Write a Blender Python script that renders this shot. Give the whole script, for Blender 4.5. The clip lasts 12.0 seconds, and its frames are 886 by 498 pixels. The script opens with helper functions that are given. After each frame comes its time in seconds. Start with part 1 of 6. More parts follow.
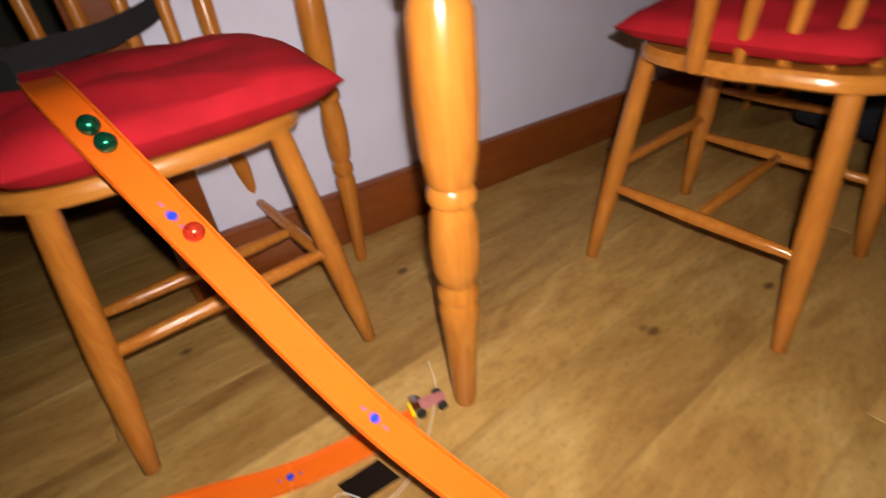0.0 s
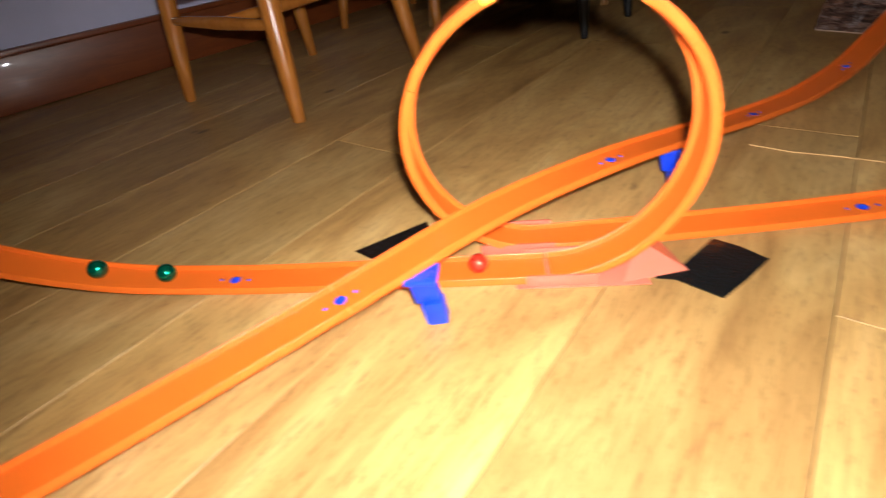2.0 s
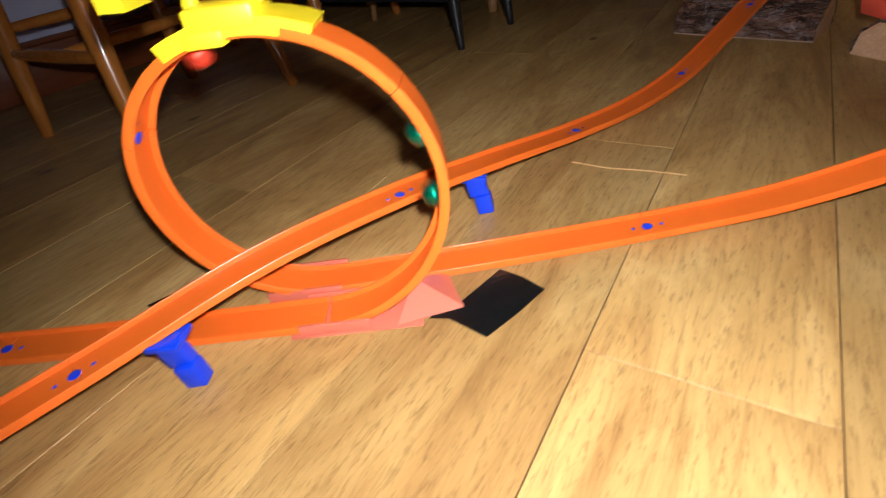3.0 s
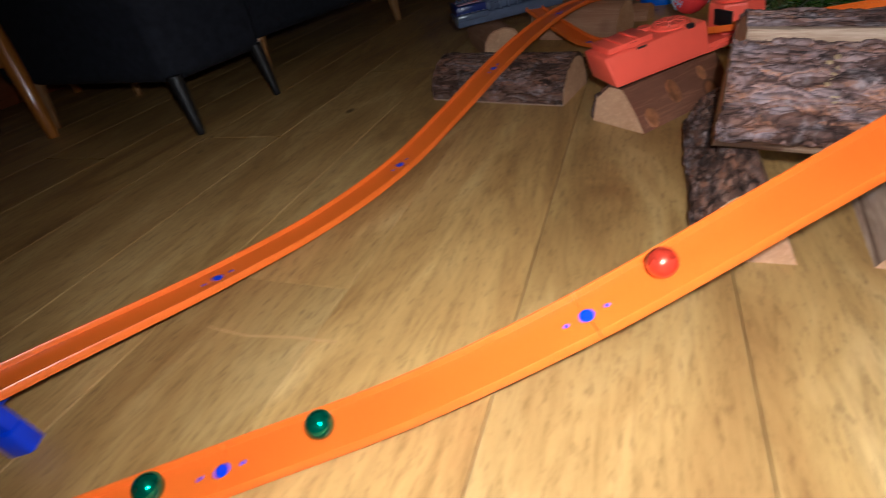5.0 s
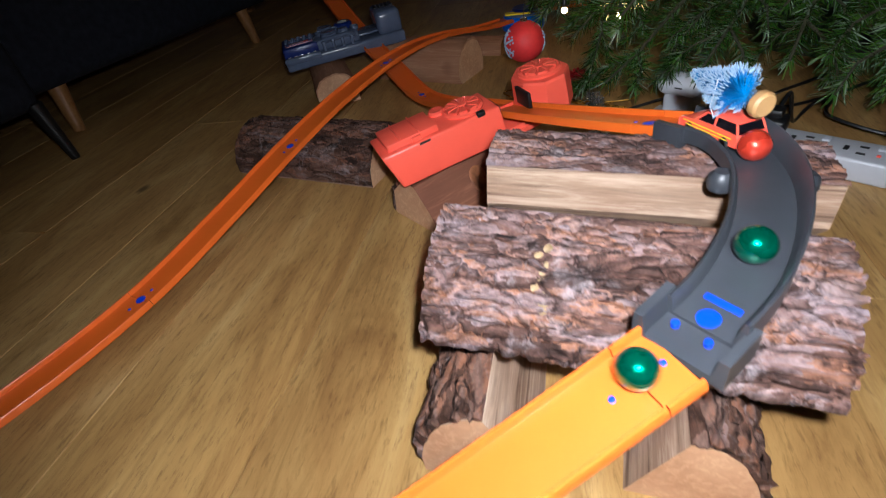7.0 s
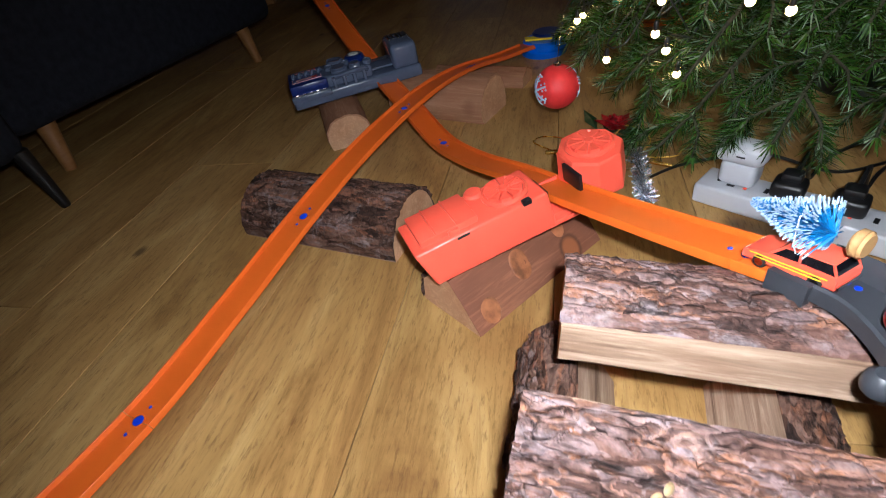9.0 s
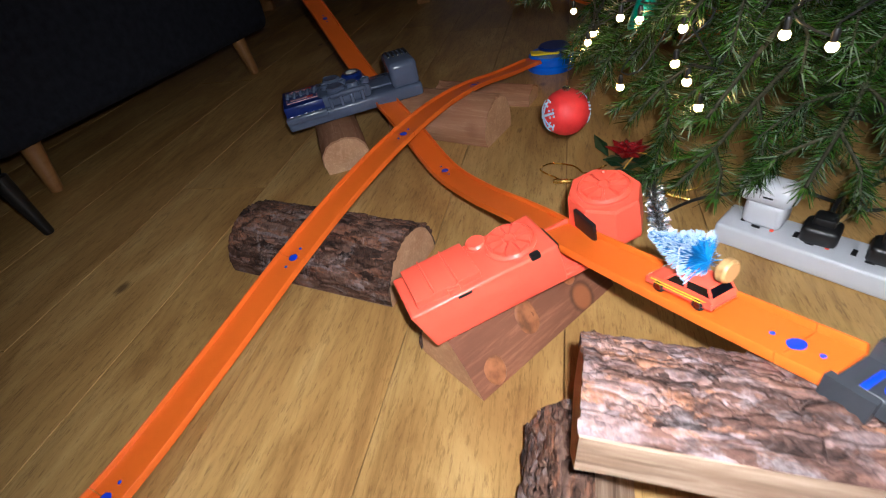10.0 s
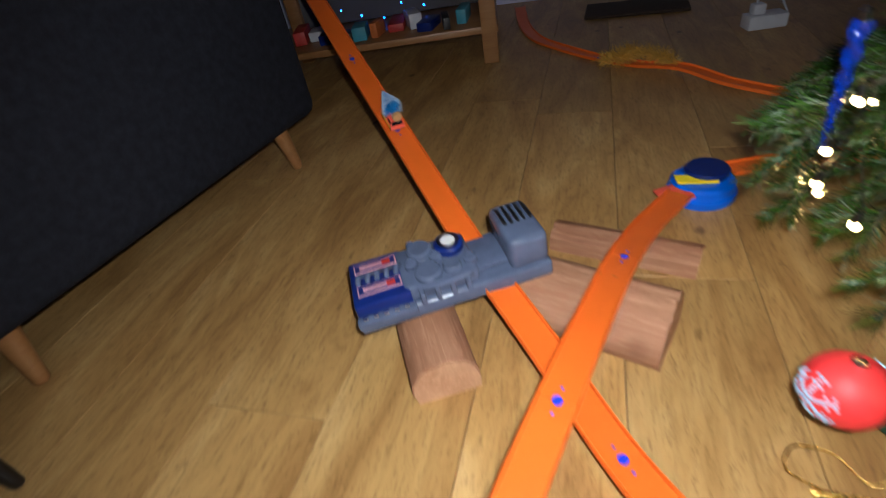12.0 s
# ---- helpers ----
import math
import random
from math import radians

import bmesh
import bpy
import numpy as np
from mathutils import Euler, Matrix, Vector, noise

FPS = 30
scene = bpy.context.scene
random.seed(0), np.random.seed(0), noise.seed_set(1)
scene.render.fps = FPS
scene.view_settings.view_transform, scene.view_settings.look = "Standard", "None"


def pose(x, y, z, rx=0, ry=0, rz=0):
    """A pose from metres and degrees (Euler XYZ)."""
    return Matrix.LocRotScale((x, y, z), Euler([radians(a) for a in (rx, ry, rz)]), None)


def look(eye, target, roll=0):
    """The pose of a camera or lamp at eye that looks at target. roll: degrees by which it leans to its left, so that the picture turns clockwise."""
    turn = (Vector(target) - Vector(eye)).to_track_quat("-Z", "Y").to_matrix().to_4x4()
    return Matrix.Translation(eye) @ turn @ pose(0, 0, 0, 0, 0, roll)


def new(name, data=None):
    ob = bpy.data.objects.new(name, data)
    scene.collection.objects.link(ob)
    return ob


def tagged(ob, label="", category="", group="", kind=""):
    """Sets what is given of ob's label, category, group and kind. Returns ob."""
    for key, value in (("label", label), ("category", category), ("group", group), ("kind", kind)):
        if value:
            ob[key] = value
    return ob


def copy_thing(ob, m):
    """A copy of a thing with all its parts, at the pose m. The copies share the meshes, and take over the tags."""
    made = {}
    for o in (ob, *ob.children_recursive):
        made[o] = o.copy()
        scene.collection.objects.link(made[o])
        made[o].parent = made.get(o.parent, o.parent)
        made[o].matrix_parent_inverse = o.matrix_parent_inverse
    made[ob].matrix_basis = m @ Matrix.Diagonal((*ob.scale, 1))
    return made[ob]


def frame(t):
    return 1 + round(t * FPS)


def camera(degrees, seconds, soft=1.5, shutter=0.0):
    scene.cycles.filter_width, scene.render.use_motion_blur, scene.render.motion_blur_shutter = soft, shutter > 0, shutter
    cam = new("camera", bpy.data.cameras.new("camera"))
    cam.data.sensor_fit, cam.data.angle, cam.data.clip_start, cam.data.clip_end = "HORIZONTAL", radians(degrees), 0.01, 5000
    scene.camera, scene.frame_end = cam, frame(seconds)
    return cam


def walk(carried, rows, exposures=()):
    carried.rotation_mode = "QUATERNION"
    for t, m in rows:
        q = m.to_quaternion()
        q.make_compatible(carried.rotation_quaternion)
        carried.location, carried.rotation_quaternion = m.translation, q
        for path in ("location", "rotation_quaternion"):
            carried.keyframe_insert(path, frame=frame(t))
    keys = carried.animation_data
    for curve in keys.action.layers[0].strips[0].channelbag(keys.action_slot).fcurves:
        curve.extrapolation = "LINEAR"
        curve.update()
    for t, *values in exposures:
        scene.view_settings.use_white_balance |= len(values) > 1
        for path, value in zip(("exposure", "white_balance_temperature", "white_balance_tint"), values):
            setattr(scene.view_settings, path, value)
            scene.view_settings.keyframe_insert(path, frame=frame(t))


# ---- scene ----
cam = camera(84.0, 12.0, 1.0, 0.5)
PATH = [
    (0, (1.0902, 0.8765, 0.6676), (-0.2353, 1.8251, -0.4913), -4.82),
    (0.5, (1.2683, 0.9197, 0.5791), (-0.0008, 1.9364, -0.5852), -6.07),
    (1, (1.4321, 0.9481, 0.4876), (0.2547, 2.0552, -0.6905), -6.22),
    (1.5, (1.6164, 1.0124, 0.3794), (0.4736, 2.1812, -0.7731), -7.08),
    (2, (1.7557, 1.0915, 0.3273), (0.7031, 2.3337, -0.8341), -7.55),
    (2.5, (1.8500, 1.1641, 0.3191), (0.8577, 2.4437, -0.8548), -8.56),
    (3, (1.8991, 1.2321, 0.3326), (0.9494, 2.5393, -0.8461), -9.14),
    (3.2, (1.9152, 1.2597, 0.3400), (0.9794, 2.5770, -0.8386), -9.46),
    (4.8, (2.0523, 1.5492, 0.3113), (1.3363, 3.0370, -0.8173), -10.19),
    (5, (2.0859, 1.5901, 0.3077), (1.3991, 3.0932, -0.8188), -10.36),
    (5.5, (2.1677, 1.6827, 0.2942), (1.5706, 3.2257, -0.8294), -10.80),
    (6, (2.2330, 1.7542, 0.2987), (1.6966, 3.3032, -0.8471), -10.50),
    (6.5, (2.2580, 1.7994, 0.3265), (1.7604, 3.3353, -0.8539), -10.38),
    (7, (2.2488, 1.8363, 0.3559), (1.7729, 3.3603, -0.8487), -10.19),
    (7.5, (2.2258, 1.8741, 0.3780), (1.7511, 3.3910, -0.8360), -10.31),
    (9.5, (2.1841, 1.9903, 0.4188), (1.7156, 3.4939, -0.8140), -10.16),
    (10, (2.1793, 2.0303, 0.4243), (1.6979, 3.5319, -0.8059), -10.34),
    (10.5, (2.1621, 2.0819, 0.4245), (1.6593, 3.5878, -0.7919), -10.56),
    (11, (2.1201, 2.1614, 0.4375), (1.5894, 3.6659, -0.7685), -10.97),
    (11.5, (2.0423, 2.2760, 0.4749), (1.4972, 3.7774, -0.7288), -11.09),
    (12, (1.9516, 2.4265, 0.5204), (1.3879, 3.9191, -0.6856), -11.24),
]
EXPOSURE = [(0, 1.29, 7170, 10), (1, 1.69, 6870, 10), (1.5, 1.48, 6370, 10), (2.5, 0.98, 5820, 10), (3.2, 0.63, 5720, 10), (5, 0.25, 5520, 10), (6.5, 0.05, 5470, 10), (7.7, 0.22, 5420, 10), (9.5, 0.43, 5570, 10), (12, 0.68, 5670, 10)]
walk(cam, [(t, look(eye, target, roll)) for t, eye, target, roll in PATH], EXPOSURE)

# ---- world and light: a dark room at night, lit by the torch beside the lens, the tree's lights and a dim ceiling ----
world = bpy.data.worlds.new("night")
scene.world = world
world.use_nodes = True
world.node_tree.nodes["Background"].inputs[0].default_value = (0.35, 0.42, 0.6, 1)
world.node_tree.nodes["Background"].inputs[1].default_value = 0.02
TORCH = 5600.0
room_lamp = new("ceiling_light", bpy.data.lights.new("ceiling_light", "AREA"))
room_lamp.data.energy, room_lamp.data.size, room_lamp.data.color = 0.42, 0.6, (1.0, 0.80, 0.58)
room_lamp.matrix_world = pose(1.9, 2.1, 2.3)


# ---- materials ----
def nodes_of(name, rough=0.5, metal=0.0, spec=0.5, coat=0.0):
    m = bpy.data.materials.new(name)
    m.use_nodes = True
    nt = m.node_tree
    p = nt.nodes["Principled BSDF"]
    p.inputs["Roughness"].default_value, p.inputs["Metallic"].default_value = rough, metal
    p.inputs["Specular IOR Level"].default_value = spec
    p.inputs["Coat Weight"].default_value = coat
    return m, nt, p


def ramp(nt, fac, stops):
    r = nt.nodes.new("ShaderNodeValToRGB")
    els = r.color_ramp.elements
    while len(els) < len(stops):
        els.new(0.5)
    for e, (at, c) in zip(els, stops):
        e.position, e.color = at, (*c, 1)
    nt.links.new(fac, r.inputs[0])
    return r.outputs[0]


def coords(nt, scale=(1, 1, 1), kind="Object"):
    tc, mp = nt.nodes.new("ShaderNodeTexCoord"), nt.nodes.new("ShaderNodeMapping")
    mp.inputs["Scale"].default_value = scale
    nt.links.new(tc.outputs[kind], mp.inputs[0])
    return mp.outputs[0]


def tex(nt, vec, scale, detail=4.0, rough=0.55, distort=0.0):
    n = nt.nodes.new("ShaderNodeTexNoise")
    n.inputs["Scale"].default_value, n.inputs["Detail"].default_value = scale, detail
    n.inputs["Roughness"].default_value, n.inputs["Distortion"].default_value = rough, distort
    nt.links.new(vec, n.inputs["Vector"])
    return n.outputs[0]


def mixed(nt, fac, a, b, mode="MIX"):
    x = nt.nodes.new("ShaderNodeMix")
    x.data_type, x.blend_type = "RGBA", mode
    for slot, v in ((0, fac), (6, a), (7, b)):
        if isinstance(v, (int, float)):
            x.inputs[slot].default_value = v
        elif isinstance(v, tuple):
            x.inputs[slot].default_value = (*v, 1)
        else:
            nt.links.new(v, x.inputs[slot])
    return x.outputs[2]


def bump(nt, p, height, strength=0.3, dist=0.002):
    b = nt.nodes.new("ShaderNodeBump")
    b.inputs["Strength"].default_value, b.inputs["Distance"].default_value = strength, dist
    nt.links.new(height, b.inputs["Height"])
    nt.links.new(b.outputs[0], p.inputs["Normal"])


def plain(name, color, rough=0.45, metal=0.0, spec=0.5, vary=0.12, scale=40.0, bumps=0.05, coat=0.0):
    m, nt, p = nodes_of(name, rough, metal, spec, coat)
    v = coords(nt)
    n = tex(nt, v, scale, 5.0)
    dark = tuple(c * (1 - vary) for c in color)
    lite = tuple(min(1.0, c * (1 + vary)) for c in color)
    nt.links.new(ramp(nt, n, [(0.3, dark), (0.7, lite)]), p.inputs["Base Color"])
    r = nt.nodes.new("ShaderNodeMapRange")
    r.inputs[3].default_value, r.inputs[4].default_value = max(0.03, rough - 0.08), min(1.0, rough + 0.1)
    nt.links.new(tex(nt, v, scale * 0.35, 3.0), r.inputs[0])
    nt.links.new(r.outputs[0], p.inputs["Roughness"])
    if bumps:
        bump(nt, p, tex(nt, v, scale * 6, 3.0), bumps, 0.001)
    return m


def glow(name, color, strength):
    m, nt, p = nodes_of(name, 0.3)
    p.inputs["Base Color"].default_value = (*color, 1)
    p.inputs["Emission Color"].default_value = (*color, 1)
    p.inputs["Emission Strength"].default_value = strength
    return m


def fir_needles():
    # glossy needles, deep green to yellow green, some turned to their pale waxy underside
    m, nt, p = nodes_of("fir_needle", 0.24, 0.0, 0.8)
    geo = nt.nodes.new("ShaderNodeNewGeometry")
    each = ramp(nt, geo.outputs["Random Per Island"], [
        (0.0, (0.014, 0.040, 0.007)), (0.45, (0.034, 0.096, 0.012)), (0.80, (0.075, 0.155, 0.022)),
        (0.84, (0.150, 0.215, 0.120)), (1.0, (0.270, 0.340, 0.250))])
    patch = ramp(nt, tex(nt, coords(nt), 16.0, 4.0), [(0.35, (0.55, 0.58, 0.6)), (0.65, (1.15, 1.15, 1.1))])
    nt.links.new(mixed(nt, 1.0, each, patch, "MULTIPLY"), p.inputs["Base Color"])
    return m


def floor_wood():
    m, nt, p = nodes_of("oiled_oak_boards", 0.38, 0.0, 0.4)
    info = nt.nodes.new("ShaderNodeObjectInfo")
    tc = nt.nodes.new("ShaderNodeTexCoord")
    mp = nt.nodes.new("ShaderNodeMapping")
    mp.vector_type = "POINT"
    shift = nt.nodes.new("ShaderNodeVectorMath")
    shift.operation = "SCALE"
    shift.inputs[0].default_value = (7.0, 13.0, 3.0)
    nt.links.new(info.outputs["Random"], shift.inputs["Scale"])
    nt.links.new(tc.outputs["Object"], mp.inputs["Vector"])
    nt.links.new(shift.outputs[0], mp.inputs["Location"])
    mp2 = nt.nodes.new("ShaderNodeMapping")
    mp2.inputs["Scale"].default_value = (1.0, 0.09, 1.0)
    nt.links.new(mp.outputs[0], mp2.inputs["Vector"])
    grain = tex(nt, mp2.outputs[0], 40.0, 10.0, 0.74, 3.4)
    mp3 = nt.nodes.new("ShaderNodeMapping")
    mp3.inputs["Scale"].default_value = (1.0, 0.28, 1.0)
    nt.links.new(mp.outputs[0], mp3.inputs["Vector"])
    cloud = tex(nt, mp3.outputs[0], 9.0, 6.0, 0.62, 1.4)
    base = ramp(nt, cloud, [(0.26, (0.225, 0.112, 0.036)), (0.42, (0.370, 0.208, 0.069)), (0.55, (0.455, 0.275, 0.097)), (0.74, (0.58, 0.388, 0.164))])
    lines = ramp(nt, grain, [(0.30, (0.50, 0.44, 0.36)), (0.50, (0.95, 0.95, 0.93)), (0.7, (1.08, 1.08, 1.06))])
    col = mixed(nt, 0.68, base, lines, "MULTIPLY")
    # short dark pores along the grain
    mp4 = nt.nodes.new("ShaderNodeMapping")
    mp4.inputs["Scale"].default_value = (1.0, 0.17, 1.0)
    nt.links.new(mp.outputs[0], mp4.inputs["Vector"])
    pores = tex(nt, mp4.outputs[0], 240.0, 4.0, 0.75)
    col = mixed(nt, ramp(nt, pores, [(0.53, (0, 0, 0)), (0.66, (0.50, 0.50, 0.50))]), col, (0.12, 0.055, 0.016))
    specks = tex(nt, mp3.outputs[0], 55.0, 4.0, 0.6)
    col = mixed(nt, ramp(nt, specks, [(0.68, (0, 0, 0)), (0.73, (0.42, 0.42, 0.42))]), col, (0.09, 0.04, 0.013))
    # knots
    vo = nt.nodes.new("ShaderNodeTexVoronoi")
    vo.inputs["Scale"].default_value = 4.2
    mp5 = nt.nodes.new("ShaderNodeMapping")
    mp5.inputs["Scale"].default_value = (1.6, 1.0, 1.0)
    nt.links.new(mp.outputs[0], mp5.inputs["Vector"])
    nt.links.new(mp5.outputs[0], vo.inputs["Vector"])
    near = nt.nodes.new("ShaderNodeMath")
    near.operation = "MULTIPLY_ADD"
    near.inputs[1].default_value = 0.10
    nt.links.new(grain, near.inputs[0])
    nt.links.new(vo.outputs["Distance"], near.inputs[2])
    knot = ramp(nt, near.outputs[0], [(0.085, (0.85, 0.85, 0.85)), (0.125, (0, 0, 0))])
    col = mixed(nt, knot, col, (0.07, 0.03, 0.01))
    tone = ramp(nt, info.outputs["Random"], [(0.0, (0.86, 0.85, 0.83)), (1.0, (1.16, 1.15, 1.13))])
    col = mixed(nt, 1.0, col, tone, "MULTIPLY")
    nt.links.new(col, p.inputs["Base Color"])
    rr = nt.nodes.new("ShaderNodeMapRange")
    rr.inputs[3].default_value, rr.inputs[4].default_value = 0.30, 0.52
    nt.links.new(cloud, rr.inputs[0])
    nt.links.new(rr.outputs[0], p.inputs["Roughness"])
    bump(nt, p, pores, 0.35, 0.0009)
    return m


def timber(name, dark, lite, rough=0.28, axis=2, scale=16.0, coat=0.3):
    m, nt, p = nodes_of(name, rough, 0.0, 0.5, coat)
    s = [1.0, 1.0, 1.0]
    s[axis] = 0.12
    v = coords(nt, tuple(s))
    g = tex(nt, v, scale * 3, 8.0, 0.6, 1.5)
    c = tex(nt, coords(nt), 5.0, 3.0)
    col = mixed(nt, 0.5, ramp(nt, g, [(0.3, dark), (0.65, lite)]), ramp(nt, c, [(0.3, dark), (0.7, lite)]))
    nt.links.new(col, p.inputs["Base Color"])
    bump(nt, p, g, 0.08, 0.001)
    return m


def bark_mat(name, stops, pale):
    m, nt, p = nodes_of(name, 0.82, 0.0, 0.25)
    v = coords(nt, (0.3, 1, 1))
    warp = nt.nodes.new("ShaderNodeTexNoise")
    warp.inputs["Scale"].default_value = 60.0
    warp.inputs["Detail"].default_value = 5.0
    nt.links.new(v, warp.inputs["Vector"])
    vec = nt.nodes.new("ShaderNodeVectorMath")
    vec.operation = "MULTIPLY_ADD"
    vec.inputs[1].default_value = (0.03, 0.03, 0.03)
    nt.links.new(warp.outputs["Color"], vec.inputs[0])
    nt.links.new(v, vec.inputs[2])

    def cells(scale, feature):
        vo = nt.nodes.new("ShaderNodeTexVoronoi")
        vo.feature = feature
        vo.inputs["Scale"].default_value = scale
        nt.links.new(vec.outputs[0], vo.inputs["Vector"])
        return vo
    big, fine = tex(nt, v, 34.0, 7.0, 0.65, 0.8), tex(nt, coords(nt), 260.0, 6.0, 0.65)
    flake = cells(95.0, "F1")
    sep = nt.nodes.new("ShaderNodeSeparateColor")
    nt.links.new(flake.outputs["Color"], sep.inputs[0])
    blend = nt.nodes.new("ShaderNodeMix")
    blend.inputs[0].default_value = 0.38
    nt.links.new(big, blend.inputs[2])
    nt.links.new(sep.outputs[0], blend.inputs[3])
    col = ramp(nt, blend.outputs[0], stops)
    lichen = ramp(nt, tex(nt, coords(nt), 26.0, 7.0, 0.7, 1.0), [(0.54, (0, 0, 0)), (0.66, (0.58, 0.58, 0.58))])
    col = mixed(nt, lichen, col, pale)
    col = mixed(nt, 0.6, col, ramp(nt, fine, [(0.3, (0.42, 0.38, 0.36)), (0.65, (1.18, 1.14, 1.1))]), "MULTIPLY")
    gap = cells(48.0, "DISTANCE_TO_EDGE")
    seam = ramp(nt, gap.outputs["Distance"], [(0.0, (0.22, 0.17, 0.15)), (0.055, (0.85, 0.82, 0.8)), (0.12, (1, 1, 1))])
    col = mixed(nt, 0.75, col, seam, "MULTIPLY")
    # crevice shade painted into the colour: hollows darkened, crests lightened
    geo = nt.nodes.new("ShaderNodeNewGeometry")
    pit_shade = ramp(nt, geo.outputs["Pointiness"], [(0.42, (0.16, 0.12, 0.11)), (0.50, (1, 1, 1)), (0.58, (1.2, 1.18, 1.16))])
    col = mixed(nt, 0.85, col, pit_shade, "MULTIPLY")
    nt.links.new(col, p.inputs["Base Color"])
    hsum = nt.nodes.new("ShaderNodeMath")
    hsum.operation = "MULTIPLY_ADD"
    hsum.inputs[1].default_value = 0.5
    nt.links.new(fine, hsum.inputs[0])
    hs2 = nt.nodes.new("ShaderNodeMath")
    hs2.operation = "MULTIPLY_ADD"
    hs2.inputs[1].default_value = 1.0
    nt.links.new(sep.outputs[0], hs2.inputs[0])
    nt.links.new(ramp(nt, gap.outputs["Distance"], [(0.0, (0, 0, 0)), (0.1, (1, 1, 1))]), hs2.inputs[2])
    nt.links.new(hs2.outputs[0], hsum.inputs[2])
    bump(nt, p, hsum.outputs[0], 0.75, 0.0022)
    return m


def split_wood(name, dark, lite, knots=None, fibre=1.0, strata=False):
    m, nt, p = nodes_of(name, 0.75, 0.0, 0.3)
    v = coords(nt, (0.07, 1, 1))
    g = tex(nt, v, 130.0, 9.0, 0.72, 1.0)
    c = tex(nt, coords(nt, (0.35, 1, 1)), 22.0, 5.0)
    col = mixed(nt, 0.45, ramp(nt, g, [(0.36, tuple(x * (1 - 0.5 * fibre) for x in dark)), (0.5, dark), (0.62, lite)]), ramp(nt, c, [(0.35, dark), (0.62, lite)]))
    vo = nt.nodes.new("ShaderNodeTexVoronoi")
    vo.inputs["Scale"].default_value = 15.0 if knots else 11.0
    nt.links.new(coords(nt, (0.8, 1, 0.5)), vo.inputs["Vector"])
    if knots:
        knot = ramp(nt, vo.outputs["Distance"], [(0.0, tuple(x * 0.5 for x in knots)), (0.07, knots), (0.2, tuple(x * 0.9 for x in knots)), (0.24, tuple(x * 0.4 for x in dark))])
        col = mixed(nt, ramp(nt, vo.outputs["Distance"], [(0.22, (0.9, 0.9, 0.9)), (0.28, (0, 0, 0))]), col, knot)
    else:
        knot = ramp(nt, vo.outputs["Distance"], [(0.06, (0.5, 0.5, 0.5)), (0.16, (0, 0, 0))])
        col = mixed(nt, knot, col, tuple(x * 0.5 for x in dark))
    height = g
    if strata:
        # long splits and torn layers along the grain
        lay = tex(nt, coords(nt, (0.045, 1, 1)), 78.0, 4.0, 0.6, 0.6)
        col = mixed(nt, 0.85, col, ramp(nt, lay, [(0.36, (0.30, 0.24, 0.20)), (0.42, (0.80, 0.77, 0.74)), (0.56, (1.0, 1.0, 1.0)), (0.66, (1.16, 1.15, 1.14))]), "MULTIPLY")
        stain = tex(nt, coords(nt, (0.5, 1, 1)), 9.0, 4.0, 0.6)
        col = mixed(nt, ramp(nt, stain, [(0.48, (0, 0, 0)), (0.68, (0.5, 0.5, 0.5))]), col, tuple(x * 0.62 for x in dark))
        height = mixed(nt, 0.6, g, lay)
    nt.links.new(col, p.inputs["Base Color"])
    bump(nt, p, height, 0.9 * fibre, 0.003)
    return m


FLOOR = floor_wood()
ORANGE = plain("orange_track_plastic", (0.74, 0.135, 0.012), 0.33, spec=0.5, vary=0.04, scale=14, bumps=0.02)
BLUE = plain("blue_plastic", (0.008, 0.045, 0.62), 0.35, vary=0.05, bumps=0.0)
RED_CLEAR, _nt, _p = nodes_of("clear_red_plastic", 0.2)
_p.inputs["Base Color"].default_value = (0.95, 0.27, 0.17, 1)
_p.inputs["Transmission Weight"].default_value = 0.5
RED_BOX = plain("coral_red_plastic", (0.88, 0.108, 0.062), 0.33, vary=0.05, scale=20, bumps=0.03)
RED_DARK = plain("dark_red_plastic", (0.5, 0.03, 0.012), 0.35, vary=0.05)
YELLOW = plain("yellow_plastic", (0.9, 0.72, 0.01), 0.35, vary=0.04, bumps=0.02)
GREY = plain("blue_grey_plastic", (0.085, 0.108, 0.17), 0.22, vary=0.1, scale=60, bumps=0.05)
CHARCOAL = plain("charcoal_plastic", (0.035, 0.038, 0.045), 0.4, vary=0.12, scale=50, bumps=0.06)
NAVY = plain("navy_plastic", (0.006, 0.018, 0.13), 0.3, vary=0.08)
SKY = plain("bright_blue_plastic", (0.005, 0.13, 0.75), 0.3, vary=0.05)
BLACK = plain("black_plastic", (0.008, 0.008, 0.009), 0.4, vary=0.2)
TAPE = plain("black_glossy_tape", (0.006, 0.006, 0.006), 0.14, vary=0.2, scale=45, bumps=0.9)
STRAP = plain("black_webbing", (0.008, 0.008, 0.012), 0.8, vary=0.3, scale=200, bumps=0.4)
WHITE = plain("white_plastic", (0.52, 0.53, 0.57), 0.35, vary=0.03, bumps=0.02)
WALL = plain("lilac_white_wall_paint", (0.60, 0.595, 0.79), 0.75, vary=0.04, scale=9, bumps=0.12)
CEIL = plain("white_ceiling_paint", (0.7, 0.69, 0.66), 0.85, vary=0.03, scale=8)
PINE = timber("varnished_pine", (0.30, 0.085, 0.012), (0.52, 0.20, 0.035), 0.24)
PINE_X = timber("varnished_pine_flat", (0.32, 0.10, 0.015), (0.55, 0.22, 0.04), 0.25, axis=1)
SKIRT = timber("red_brown_stained_wood", (0.13, 0.028, 0.006), (0.24, 0.06, 0.012), 0.35, axis=1)
OAK = timber("oak_furniture", (0.20, 0.085, 0.025), (0.34, 0.17, 0.06), 0.4, axis=0, coat=0.05)
